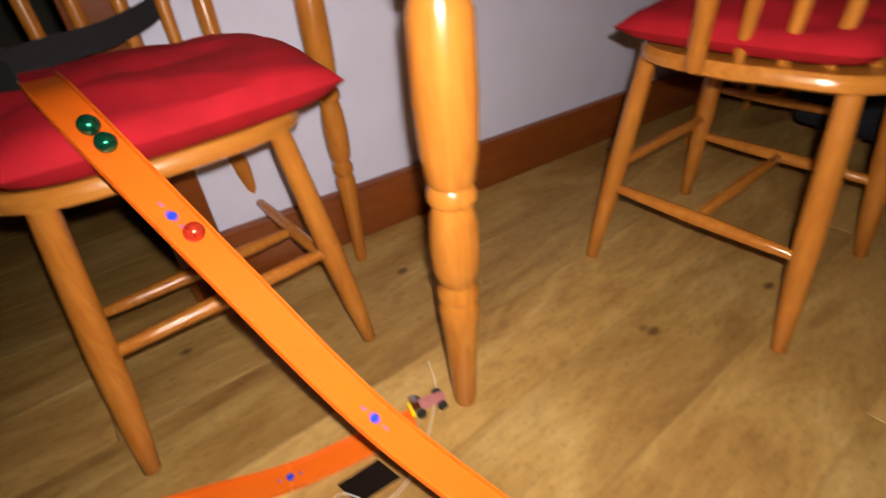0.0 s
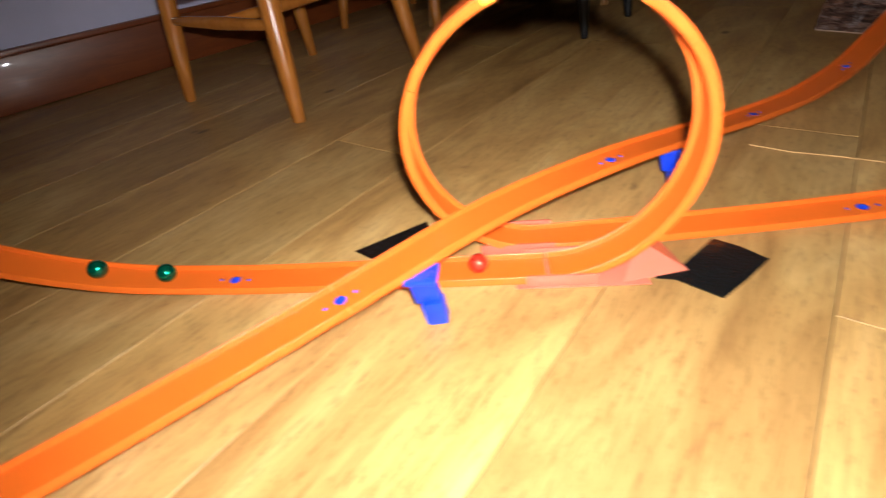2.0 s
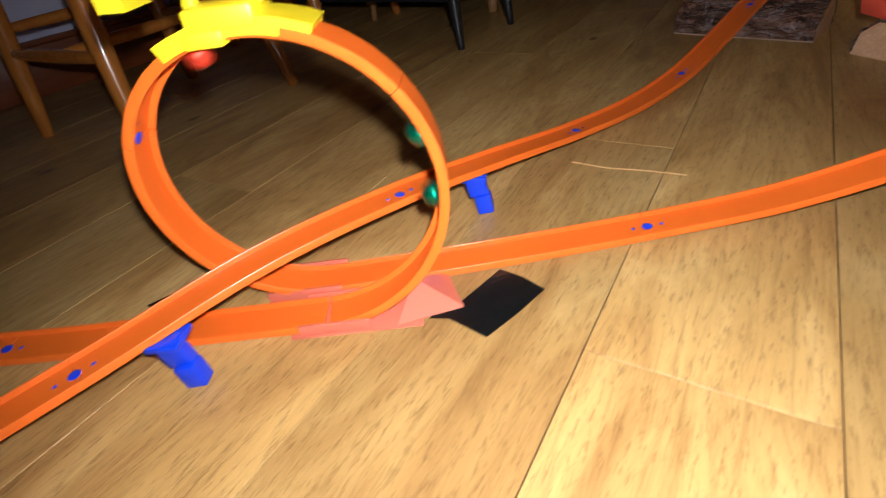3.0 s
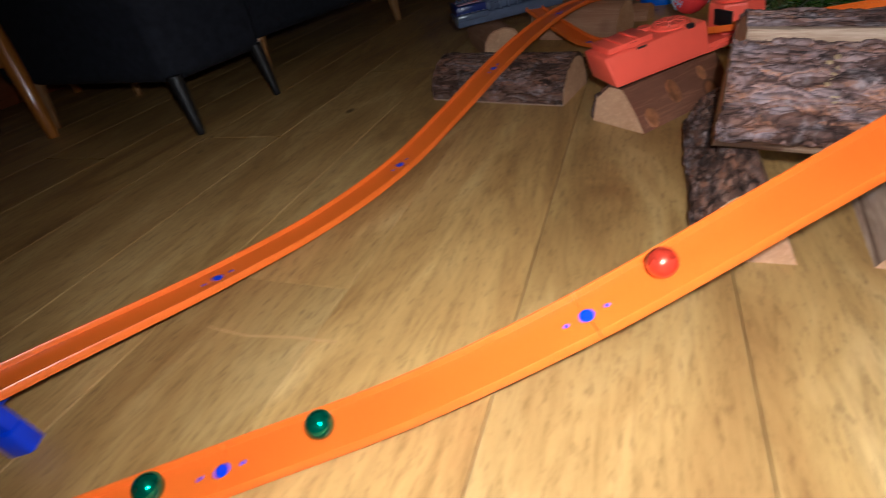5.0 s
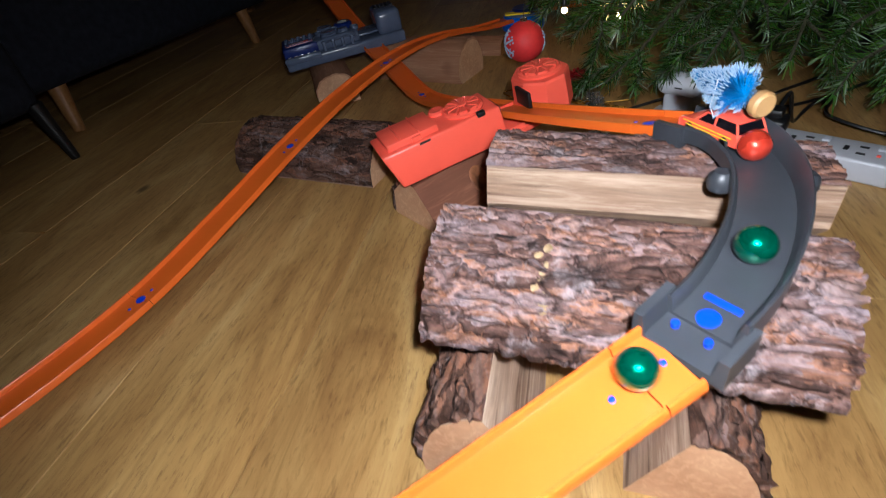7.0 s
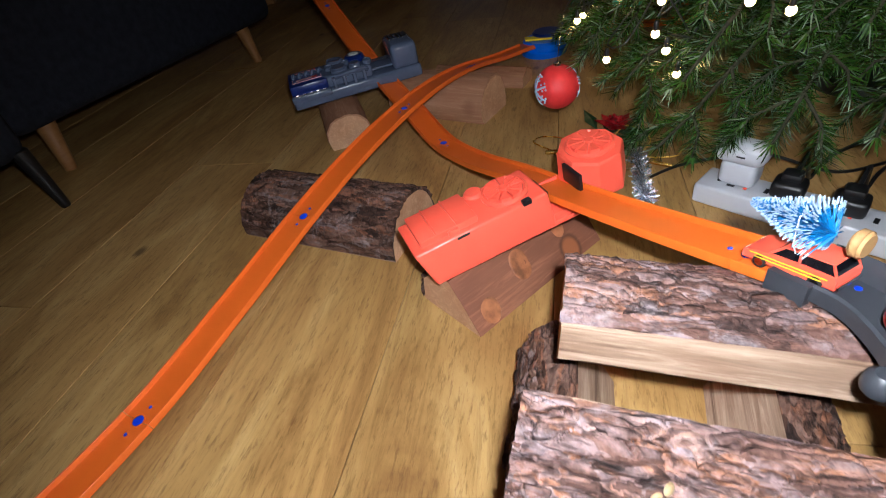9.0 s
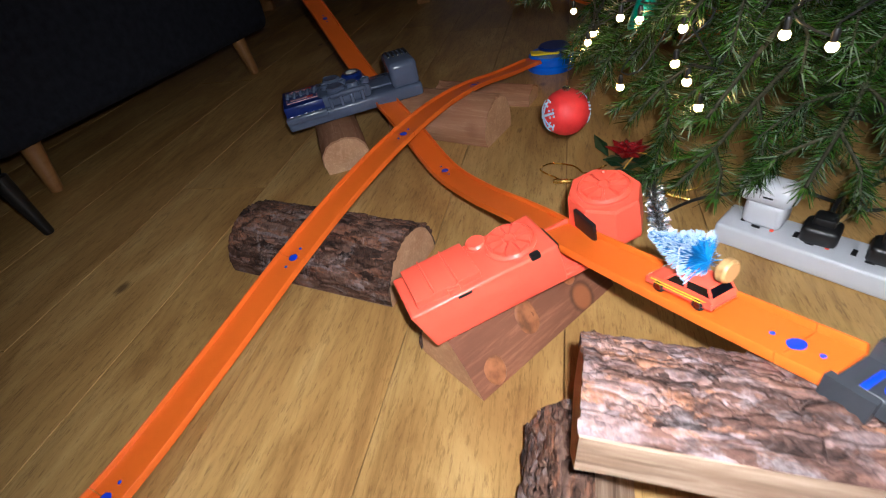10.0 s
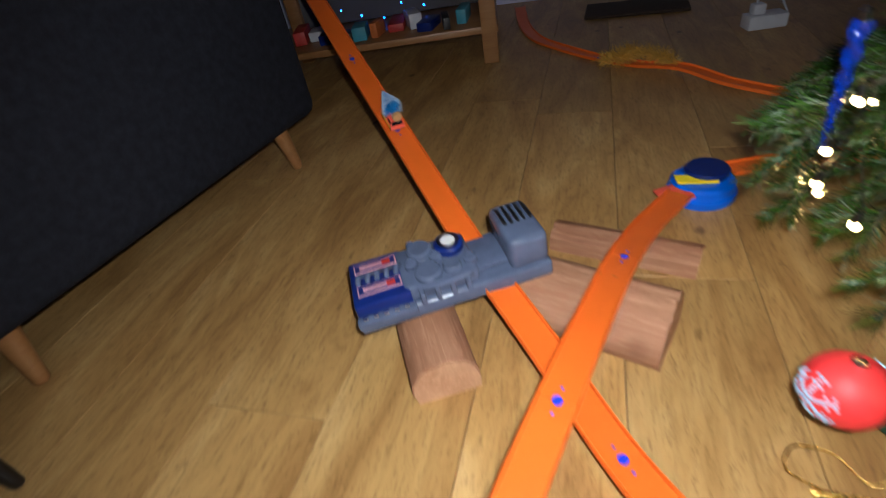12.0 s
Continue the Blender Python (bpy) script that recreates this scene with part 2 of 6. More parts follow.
CUSHION = plain("red_cotton", (0.42, 0.010, 0.022), 0.85, spec=0.2, vary=0.12, scale=25, bumps=0.25)
SOFA = plain("dark_grey_upholstery", (0.0145, 0.016, 0.0225), 0.9, spec=0.15, vary=0.25, scale=60, bumps=0.5)
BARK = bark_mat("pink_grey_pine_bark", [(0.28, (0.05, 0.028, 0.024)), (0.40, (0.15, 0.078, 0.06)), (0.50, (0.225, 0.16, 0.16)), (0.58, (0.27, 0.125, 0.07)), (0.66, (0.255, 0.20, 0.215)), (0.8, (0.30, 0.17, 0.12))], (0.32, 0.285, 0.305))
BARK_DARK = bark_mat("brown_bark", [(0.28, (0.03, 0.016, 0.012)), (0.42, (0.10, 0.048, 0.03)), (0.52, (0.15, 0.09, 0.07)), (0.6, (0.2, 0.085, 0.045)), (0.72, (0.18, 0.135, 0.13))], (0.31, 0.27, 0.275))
SPLIT = split_wood("pale_split_wood", (0.30, 0.185, 0.12), (0.55, 0.41, 0.30), strata=True)
SPLIT_RED = split_wood("red_brown_split_wood", (0.15, 0.055, 0.030), (0.29, 0.122, 0.066), (0.33, 0.115, 0.042), 0.22)
KNOT = plain("orange_knot_wood", (0.33, 0.122, 0.048), 0.5, vary=0.55, scale=60, bumps=0.5)
ENDS = split_wood("sawn_log_end", (0.44, 0.235, 0.125), (0.60, 0.37, 0.215), None, 0.3)
TIMBER_RED = split_wood("dry_red_brown_wood", (0.26, 0.11, 0.055), (0.42, 0.22, 0.12), None, 0.5)
SAWN_SMOOTH = split_wood("smooth_red_brown_wood", (0.29, 0.135, 0.07), (0.43, 0.235, 0.135), None, 0.22)
RESIN = plain("dried_resin", (0.29, 0.20, 0.10), 0.5, vary=0.25, scale=150, bumps=0.4)
RUBBER = plain("black_rubber", (0.012, 0.012, 0.012), 0.7, vary=0.2)
CHROME = plain("chrome", (0.7, 0.7, 0.72), 0.15, metal=1.0, vary=0.02, bumps=0.0)
TAN = plain("pale_turned_wood", (0.48, 0.28, 0.11), 0.5, vary=0.1)
GOLD = plain("gold_foil", (0.75, 0.48, 0.12), 0.25, metal=1.0, vary=0.2, scale=200, bumps=0.3)
GOLD_STRAND = plain("gold_tinsel_foil", (0.85, 0.56, 0.12), 0.5, metal=0.8, vary=0.2, scale=200, bumps=0.3)
SILVER = plain("silver_foil", (0.7, 0.72, 0.74), 0.22, metal=1.0, vary=0.2, scale=200, bumps=0.3)
NEEDLE = fir_needles()
LEAF = plain("dark_foil_leaf", (0.010, 0.032, 0.013), 0.3, vary=0.3, scale=120, bumps=0.2)
TWIG = plain("fir_twig", (0.038, 0.034, 0.016), 0.8, vary=0.25)
GLASS_DARK = plain("dark_window_glass", (0.004, 0.004, 0.006), 0.08, vary=0.05, bumps=0.0)
MARBLE_G = plain("green_metallic_ball", (0.004, 0.21, 0.115), 0.2, metal=0.85, vary=0.25, scale=90, bumps=0.15, coat=1.0)
MARBLE_R = plain("red_metallic_ball", (0.72, 0.055, 0.025), 0.26, metal=0.55, vary=0.2, scale=90, bumps=0.15, coat=1.0)
BRUSH_BLUE = plain("blue_bristle", (0.01, 0.16, 0.42), 0.5, vary=0.3, scale=80)
FROST = plain("frosted_bristle_tip", (0.36, 0.49, 0.64), 0.6, vary=0.08)
GLITTER_RED = plain("red_glitter", (0.33, 0.008, 0.016), 0.3, metal=0.6, vary=0.4, scale=300, bumps=0.6)
BAUBLE = plain("matt_red_bauble", (0.76, 0.035, 0.035), 0.55, vary=0.06, scale=120, bumps=0.12)
ICICLE, _nt, _p = nodes_of("blue_glass", 0.06)
_p.inputs["Base Color"].default_value = (0.008, 0.045, 0.42, 1)
_p.inputs["Transmission Weight"].default_value = 0.55
TEAL = plain("teal_glitter", (0.0, 0.22, 0.17), 0.35, metal=0.4, vary=0.3, scale=200, bumps=0.5)
BULB = glow("warm_led", (1.0, 0.60, 0.20), 24.0)
BULB_BLUE = glow("blue_led", (0.02, 0.12, 1.0), 12.0)
LED = glow("white_torch", (1.0, 0.955, 0.88), TORCH)
PRINT_PINK = plain("pink_print", (0.58, 0.30, 0.32), 0.4, vary=0.25, scale=220)
PAPER = plain("white_print", (0.75, 0.75, 0.75), 0.5, vary=0.02)
MAT = plain("coir_mat", (0.035, 0.02, 0.012), 0.95, vary=0.4, scale=120, bumps=0.8)
# the unlit hall's darkness is put into this base colour
DARK_ROOM = plain("unlit_dark_matt", (0.10, 0.09, 0.085), 0.8, vary=0.08, scale=6)


# ---- mesh helpers ----
class Geo:
    """Vertices and faces gathered for one mesh."""

    def __init__(self):
        self.v, self.f = [], []

    def add(self, verts, faces, m=None):
        k = len(self.v)
        self.v += [tuple(m @ Vector(p)) for p in verts] if m is not None else [tuple(p) for p in verts]
        self.f += [tuple(i + k for i in q) for q in faces]
        return self

    def bm(self, b, m=None):
        b.verts.index_update()
        self.add([p.co.copy() for p in b.verts], [[p.index for p in q.verts] for q in b.faces], m)
        b.free()
        return self

    def box(self, size, m=None, bevel=0.002, seg=2):
        b = bmesh.new()
        bmesh.ops.create_cube(b, size=1.0, matrix=Matrix.Diagonal((*size, 1)))
        if bevel:
            bmesh.ops.bevel(b, geom=b.edges[:], offset=bevel, segments=seg, affect="EDGES", profile=0.5)
        return self.bm(b, m)

    def lathe(self, prof, m=None, n=24):
        """Turned about z: prof holds (radius, z), from below upwards."""
        vs, fs = [], []
        for r, z in prof:
            vs += [(r * math.cos(2 * math.pi * i / n), r * math.sin(2 * math.pi * i / n), z) for i in range(n)]
        for k in range(len(prof) - 1):
            fs += [(k * n + i, k * n + (i + 1) % n, (k + 1) * n + (i + 1) % n, (k + 1) * n + i) for i in range(n)]
        fs += [tuple(range(n))[::-1], tuple((len(prof) - 1) * n + i for i in range(n))]
        return self.add(vs, fs, m)

    def rod(self, a, b, r0, r1=None, mid=None, n=14):
        """A tapered round bar from a to b, with a belly of radius mid."""
        a, b = Vector(a), Vector(b)
        r1 = r0 if r1 is None else r1
        L = (b - a).length
        prof = [(r0 * 0.8, 0), (r0, 0.003)]
        for k in (0.2, 0.4, 0.5, 0.6, 0.8):
            w = 1 - abs(k - 0.5) * 2
            r = r0 + (r1 - r0) * k
            prof.append((r + ((mid or r) - r) * w ** 0.7, L * k))
        prof += [(r1, L - 0.003), (r1 * 0.8, L)]
        m = Matrix.Translation(a) @ (b - a).to_track_quat("Z", "Y").to_matrix().to_4x4()
        return self.lathe(prof, m, n)

    def tube(self, pts, r, n=8, closed=False):
        pts = [Vector(p) for p in pts]
        vs, fs = [], []
        for i, p in enumerate(pts):
            d = (pts[min(i + 1, len(pts) - 1)] - pts[max(i - 1, 0)]).normalized()
            u = d.orthogonal().normalized() if i == 0 else (u - d * u.dot(d)).normalized()
            w = d.cross(u)
            rr = r[i] if isinstance(r, list) else r
            vs += [p + (u * math.cos(2 * math.pi * j / n) + w * math.sin(2 * math.pi * j / n)) * rr for j in range(n)]
        for i in range(len(pts) - 1):
            fs += [(i * n + j, i * n + (j + 1) % n, (i + 1) * n + (j + 1) % n, (i + 1) * n + j) for j in range(n)]
        fs += [tuple(range(n))[::-1], tuple((len(pts) - 1) * n + j for j in range(n))]
        return self.add(vs, fs)

    def ball(self, r, m=None, n=24, k=14, squash=1.0):
        prof = [(max(1e-5, r * math.sin(math.pi * i / k)), -r * squash * math.cos(math.pi * i / k)) for i in range(k + 1)]
        return self.lathe(prof, m, n)

    def mesh(self, name, mat, smooth=True):
        me = bpy.data.meshes.new(name)
        me.from_pydata(self.v, [], self.f)
        me.materials.append(mat)
        if smooth:
            me.shade_smooth()
            me.set_sharp_from_angle(angle=radians(38))
        me.update()
        return me


def part(name, geo, mat, parent=None, label="", smooth=True):
    ob = new(name, geo.mesh(name, mat, smooth))
    if parent is not None:
        ob.parent = parent
    if label:
        ob["label"] = label
    return ob


def root(name, m=None):
    ob = new(name)
    ob.empty_display_size = 0.05
    if m is not None:
        ob.matrix_world = m
    return ob


def spline(pts, step=0.006):
    """Even points on a smooth curve through pts (centripetal Catmull-Rom)."""
    P = [Vector(p) for p in pts]
    P = [P[0] * 2 - P[1]] + P + [P[-1] * 2 - P[-2]]
    out = []
    for i in range(1, len(P) - 2):
        p0, p1, p2, p3 = P[i - 1 : i + 3]
        n = max(2, int((p2 - p1).length / step))
        t0, t1 = 0.0, (p1 - p0).length ** 0.5
        t2 = t1 + (p2 - p1).length ** 0.5
        t3 = t2 + (p3 - p2).length ** 0.5
        for k in range(n):
            t = t1 + (t2 - t1) * k / n
            a1 = p0 * ((t1 - t) / (t1 - t0)) + p1 * ((t - t0) / (t1 - t0))
            a2 = p1 * ((t2 - t) / (t2 - t1)) + p2 * ((t - t1) / (t2 - t1))
            a3 = p2 * ((t3 - t) / (t3 - t2)) + p3 * ((t - t2) / (t3 - t2))
            b1 = a1 * ((t2 - t) / (t2 - t0)) + a2 * ((t - t0) / (t2 - t0))
            b2 = a2 * ((t3 - t) / (t3 - t1)) + a3 * ((t - t1) / (t3 - t1))
            out.append(b1 * ((t2 - t) / (t2 - t1)) + b2 * ((t - t1) / (t2 - t1)))
    return out + [P[-2]]


# ---- the lanes: centre lines on the underside of the track ----
LOOP_C, LOOP_R, LOOP_H, LOOP_SHIFT = Vector((1.5675, 1.4836, 0.002)), 0.136, radians(32), 0.027
CURVE = [(2.302, 2.009, 0.154), (2.336, 2.048, 0.162), (2.362, 2.10, 0.167), (2.374, 2.155, 0.168), (2.366, 2.205, 0.167), (2.338, 2.245, 0.163)]
DROP = [(0.33, 0.86, 0.524), (0.42, 0.868, 0.522), (0.505, 0.886, 0.485), (0.62, 0.93, 0.375), (0.774, 0.994, 0.223), (0.90, 1.055, 0.132), (1.02, 1.108, 0.067), (1.16, 1.195, 0.018), (1.29, 1.279, 0.003), (1.45, 1.378, 0.002), (1.579, 1.459, 0.002)]
CLIMB = [(1.551, 1.505, 0.002), (1.69, 1.606, 0.002), (1.829, 1.712, 0.003), (1.95, 1.785, 0.022), (2.066, 1.849, 0.063), (2.19, 1.93, 0.112), (2.302, 2.009, 0.152)]
FLYOVER = [(1.31, 0.80, 0.03), (1.395, 1.07, 0.031), (1.465, 1.286, 0.044), (1.53, 1.45, 0.066), (1.59, 1.594, 0.066), (1.64, 1.73, 0.05), (1.691, 1.884, 0.026), (1.74, 2.02, 0.016), (1.783, 2.161, 0.02), (1.818, 2.30, 0.04), (1.853, 2.445, 0.065), (1.888, 2.58, 0.083), (1.927, 2.722, 0.091), (1.963, 2.85, 0.086), (2.0, 2.98, 0.066), (2.045, 3.10, 0.04), (2.10, 3.20, 0.028)]
RUNOUT = [(2.338, 2.245, 0.162), (2.27, 2.33, 0.135), (2.20, 2.42, 0.108), (2.13, 2.52, 0.078), (2.06, 2.61, 0.05), (1.991, 2.702, 0.034), (1.91, 2.815, 0.05), (1.805, 2.945, 0.088), (1.72, 3.06, 0.122), (1.62, 3.195, 0.168), (1.472, 3.39, 0.24), (1.34, 3.565, 0.31), (1.20, 3.75, 0.38)]
UP = Vector((0, 0, 1))


def flat_lane(pts):
    """Points of a lane with the track's upward direction at each."""
    pos = spline(pts)
    out = []
    for i, p in enumerate(pos):
        d = (pos[min(i + 1, len(pos) - 1)] - pos[max(i - 1, 0)]).normalized()
        out.append((p, (UP - d * UP.dot(d)).normalized()))
    return out


def loop_lane():
    u, n = Vector((math.cos(LOOP_H), math.sin(LOOP_H), 0)), Vector((-math.sin(LOOP_H), math.cos(LOOP_H), 0))
    out = []
    for k in range(121):
        a = 2 * math.pi * k / 120
        up = u * -math.sin(a) + UP * math.cos(a)
        out.append((LOOP_C + u * LOOP_R * math.sin(a) + UP * LOOP_R * (1 - math.cos(a)) + n * LOOP_SHIFT * (2 * k / 120 - 1), up))
    return out


def curve_lane():
    return [(p, UP.copy()) for p in spline(CURVE, 0.006)]


def lengths(lane):
    s = [0.0]
    for (a, _), (b, _) in zip(lane, lane[1:]):
        s.append(s[-1] + (b - a).length)
    return s


def lane_at(lane, s_of, s):
    """The place, direction and up of a lane s metres along it."""
    s = min(max(s, 0.0), s_of[-1])
    i = min(max(int(np.searchsorted(s_of, s)) - 1, 0), len(lane) - 2)
    k = (s - s_of[i]) / max(1e-9, s_of[i + 1] - s_of[i])
    (a, ua), (b, ub) = lane[i], lane[i + 1]
    return a.lerp(b, k), (b - a).normalized(), ua.lerp(ub, k).normalized()


LANE_DROP, LANE_LOOP, LANE_CLIMB, LANE_CURVE = flat_lane(DROP), loop_lane(), flat_lane(CLIMB), curve_lane()
LANE_FLY, LANE_OUT = flat_lane(FLYOVER), flat_lane(RUNOUT)
BALL_LANE = LANE_DROP + LANE_LOOP[1:] + LANE_CLIMB[1:] + LANE_CURVE
BALL_S = lengths(BALL_LANE)
CAR_LANE = LANE_CURVE + LANE_OUT[1:]
CAR_S = lengths(CAR_LANE)
BALL_R = 0.0106


# ---- structure ----
def tagged_structure(ob, label, category):
    return tagged(ob, label, category, kind="structure")


def slab(name, size, m, mat, label, category):
    return tagged_structure(part(name, Geo().box(size, m, 0.0), mat, None, "", False), label, category)


ROOM = (-1.6, 4.4, -1.2, 4.85)  # x and y limits
WALL_X0, WALL_LEAN = 0.135, 4.5


def build_room():
    x0, x1, y0, y1 = ROOM
    lean = pose(WALL_X0, 1.3, 0, 0, 0, -WALL_LEAN)
    # the long wall by the table, with an open doorway at its near end
    slab("wall_west", (0.12, 3.75, 2.4), lean @ pose(-0.06, 1.525, 1.2), WALL, "lilac-white painted plaster wall above a dark skirting", "wall")
    slab("wall_west_lintel", (0.12, 1.0, 0.35), lean @ pose(-0.06, -0.85, 2.225), WALL, "painted plaster wall over the open doorway", "wall")
    slab("wall_west_end", (0.12, 1.2, 2.4), lean @ pose(-0.06, -1.95, 1.2), WALL, "lilac-white painted plaster wall beyond the doorway", "wall")
    sk = Geo()
    sk.box((0.018, 3.73, 0.125), lean @ pose(0.011, 1.525, 0.0645), 0.004)
    sk.box((0.024, 3.73, 0.014), lean @ pose(0.014, 1.525, 0.134), 0.005)
    tagged_structure(part("baseboard", sk, SKIRT), "red-brown stained wooden skirting along the wall", "skirting")
    jamb = Geo()
    jamb.box((0.15, 0.03, 2.05), lean @ pose(-0.06, -0.367, 1.025), 0.004).box((0.03, 0.08, 2.05), lean @ pose(0.016, -0.33, 1.025), 0.006)
    jamb.box((0.15, 0.03, 2.05), lean @ pose(-0.06, -1.335, 1.025), 0.004).box((0.03, 0.08, 2.05), lean @ pose(0.016, -1.37, 1.025), 0.006)
    tagged_structure(part("trim", jamb, SKIRT), "red-brown wooden frame of the open doorway", "door frame")
    # hall walls: dark by colour, standing in for missing light
    slab("wall_hall", (0.1, 3.0, 2.4), pose(-1.5, 0.2, 1.2), DARK_ROOM, "plain hall wall, coloured dark because the hall is unlit", "wall")
    slab("wall_hall_side", (1.6, 0.1, 2.4), pose(-0.75, -1.25, 1.2), DARK_ROOM, "plain hall side wall, coloured dark because the hall is unlit", "wall")
    slab("wall_hall_back", (1.45, 0.1, 2.4), pose(-0.8, 1.6, 1.2), DARK_ROOM, "plain hall back wall, coloured dark because the hall is unlit", "wall")
    slab("wall_north", (x1 - x0, 0.12, 2.4), pose((x0 + x1) / 2, y1 + 0.06, 1.2), WALL, "pale painted wall at the far end of the room", "wall")
    slab("wall_east", (0.12, y1 - y0, 2.4), pose(x1 + 0.06, (y0 + y1) / 2, 1.2), WALL, "painted wall behind the tree", "wall")
    slab("wall_south", (x1 - x0, 0.12, 2.4), pose((x0 + x1) / 2, y0 - 0.06, 1.2), WALL, "painted wall at the near end of the room", "wall")
    slab("ceiling", (x1 - x0 + 0.2, y1 - y0 + 0.2, 0.1), pose((x0 + x1) / 2, (y0 + y1) / 2, 2.45), CEIL, "plain white ceiling", "ceiling")
    fb = Geo().box((2.1, 0.02, 0.1), pose(2.9, y1 - 0.011, 0.05), 0.003)
    tagged_structure(part("baseboard_north", fb, WHITE), "white painted skirting of the far wall", "skirting")


def build_floor():
    """Boards that run along y, with fine open joints."""
    base = tagged_structure(part("floor", Geo().box((6.2, 6.2, 0.04), pose(1.4, 1.8, -0.041), 0.0), OAK, None, "", False), "honey-brown oiled oak floorboards with knots", "floor")
    rng, w, gap = random.Random(4), 0.18, 0.0011
    x = 0.02 - 9 * w
    cache = {}
    while x < 4.4:
        y = -1.28
        first = round(rng.uniform(0.5, 2.2), 1)
        while y < 4.8:
            L = first if y < -1.27 else round(rng.uniform(1.5, 2.4), 1)
            L = round(min(L, 4.88 - y), 2)
            L = round(4.88 - y, 2) if 4.88 - y - L < 0.3 else L
            if L not in cache:
                c, h = 0.0004, 0.012
                hx, hy = w / 2 - gap / 2, L / 2 - gap / 2
                vs = [(sx * hx, sy * hy, -h) for sx, sy in ((-1, -1), (1, -1), (1, 1), (-1, 1))]
                vs += [(sx * hx, sy * hy, -c) for sx, sy in ((-1, -1), (1, -1), (1, 1), (-1, 1))]
                vs += [(sx * (hx - c), sy * (hy - c), 0) for sx, sy in ((-1, -1), (1, -1), (1, 1), (-1, 1))]
                fs = [(8, 9, 10, 11)]
                for k in (0, 4):
                    fs += [(k + i, k + (i + 1) % 4, k + 4 + (i + 1) % 4, k + 4 + i) for i in range(4)]
                cache[L] = Geo().add(vs, fs).mesh("plank", FLOOR, False)
            ob = new("plank", cache[L])
            ob.parent = base
            ob.location = (x + w / 2, y + L / 2, 0)
            y += L
        x += w


# ---- track ----
TRACK_W = 0.0425
PROFILE = [(-0.02125, 0), (0.02125, 0), (0.02125, 0.0072), (0.0205, 0.0082), (0.0190, 0.0082), (0.0184, 0.0074), (0.0182, 0.0026), (-0.0182, 0.0026), (-0.0184, 0.0074), (-0.0190, 0.0082), (-0.0205, 0.0082), (-0.02125, 0.0072)]


def sweep(lane, prof, geo=None, wide=1.0):
    geo = geo or Geo()
    n, vs, fs = len(prof), [], []
    for i, (p, up) in enumerate(lane):
        d = (lane[min(i + 1, len(lane) - 1)][0] - lane[max(i - 1, 0)][0]).normalized()
        side = d.cross(up).normalized()
        vs += [p + side * (a * wide) + up * b for a, b in prof]
    for i in range(len(lane) - 1):
        fs += [(i * n + j, (i + 1) * n + j, (i + 1) * n + (j + 1) % n, i * n + (j + 1) % n) for j in range(n)]
    fs += [tuple(range(n)), tuple((len(lane) - 1) * n + j for j in range(n))[::-1]]
    return geo.add(vs, fs)


def cut(lane, s_of, a, b):
    return [lane_at(lane, s_of, a)[::2]] + [q for q, s in zip(lane, s_of) if a + 0.001 < s < b - 0.001] + [lane_at(lane, s_of, b)[::2]]


def dots(p, d, up):
    """The round blue peg of a joint with a smaller dot before and behind it, in the track's bed."""
    side = d.cross(up).normalized()
    m = Matrix(((d.x, side.x, up.x, p.x), (d.y, side.y, up.y, p.y), (d.z, side.z, up.z, p.z), (0, 0, 0, 1)))
    g = Geo()
    for x, r in ((0, 0.0056), (0.0155, 0.0019), (-0.0155, 0.0019)):
        g.lathe([(r, 0.0022), (r, 0.0031), (r * 0.8, 0.0033)], m @ pose(x, 0, 0), 18)
    return g


def track_run(name, lane, joints, label):
    r = tagged(root(name, pose(*lane[0][0])), label, "toy track", "toy race track")
    inv = r.matrix_world.inverted()
    s_of = lengths(lane)
    ends = [0.0] + joints + [s_of[-1]]
    for a, b in zip(ends, ends[1:]):
        if b - a > 0.01:
            g = sweep(cut(lane, s_of, a + 0.0004, b - 0.0004), PROFILE)
            g.v = [tuple(inv @ Vector(v)) for v in g.v]
            part("track_piece", g, ORANGE, r)
    for s in joints:
        p, d, up = lane_at(lane, s_of, s)
        g = dots(p, d, up)
        g.v = [tuple(inv @ Vector(v)) for v in g.v]
        part("joint_peg", g, BLUE, r, "blue plastic joint peg")
    return r


def near_s(lane, p):
    s_of = lengths(lane)
    return s_of[min(range(len(lane)), key=lambda i: (lane[i][0] - Vector(p)).length)]


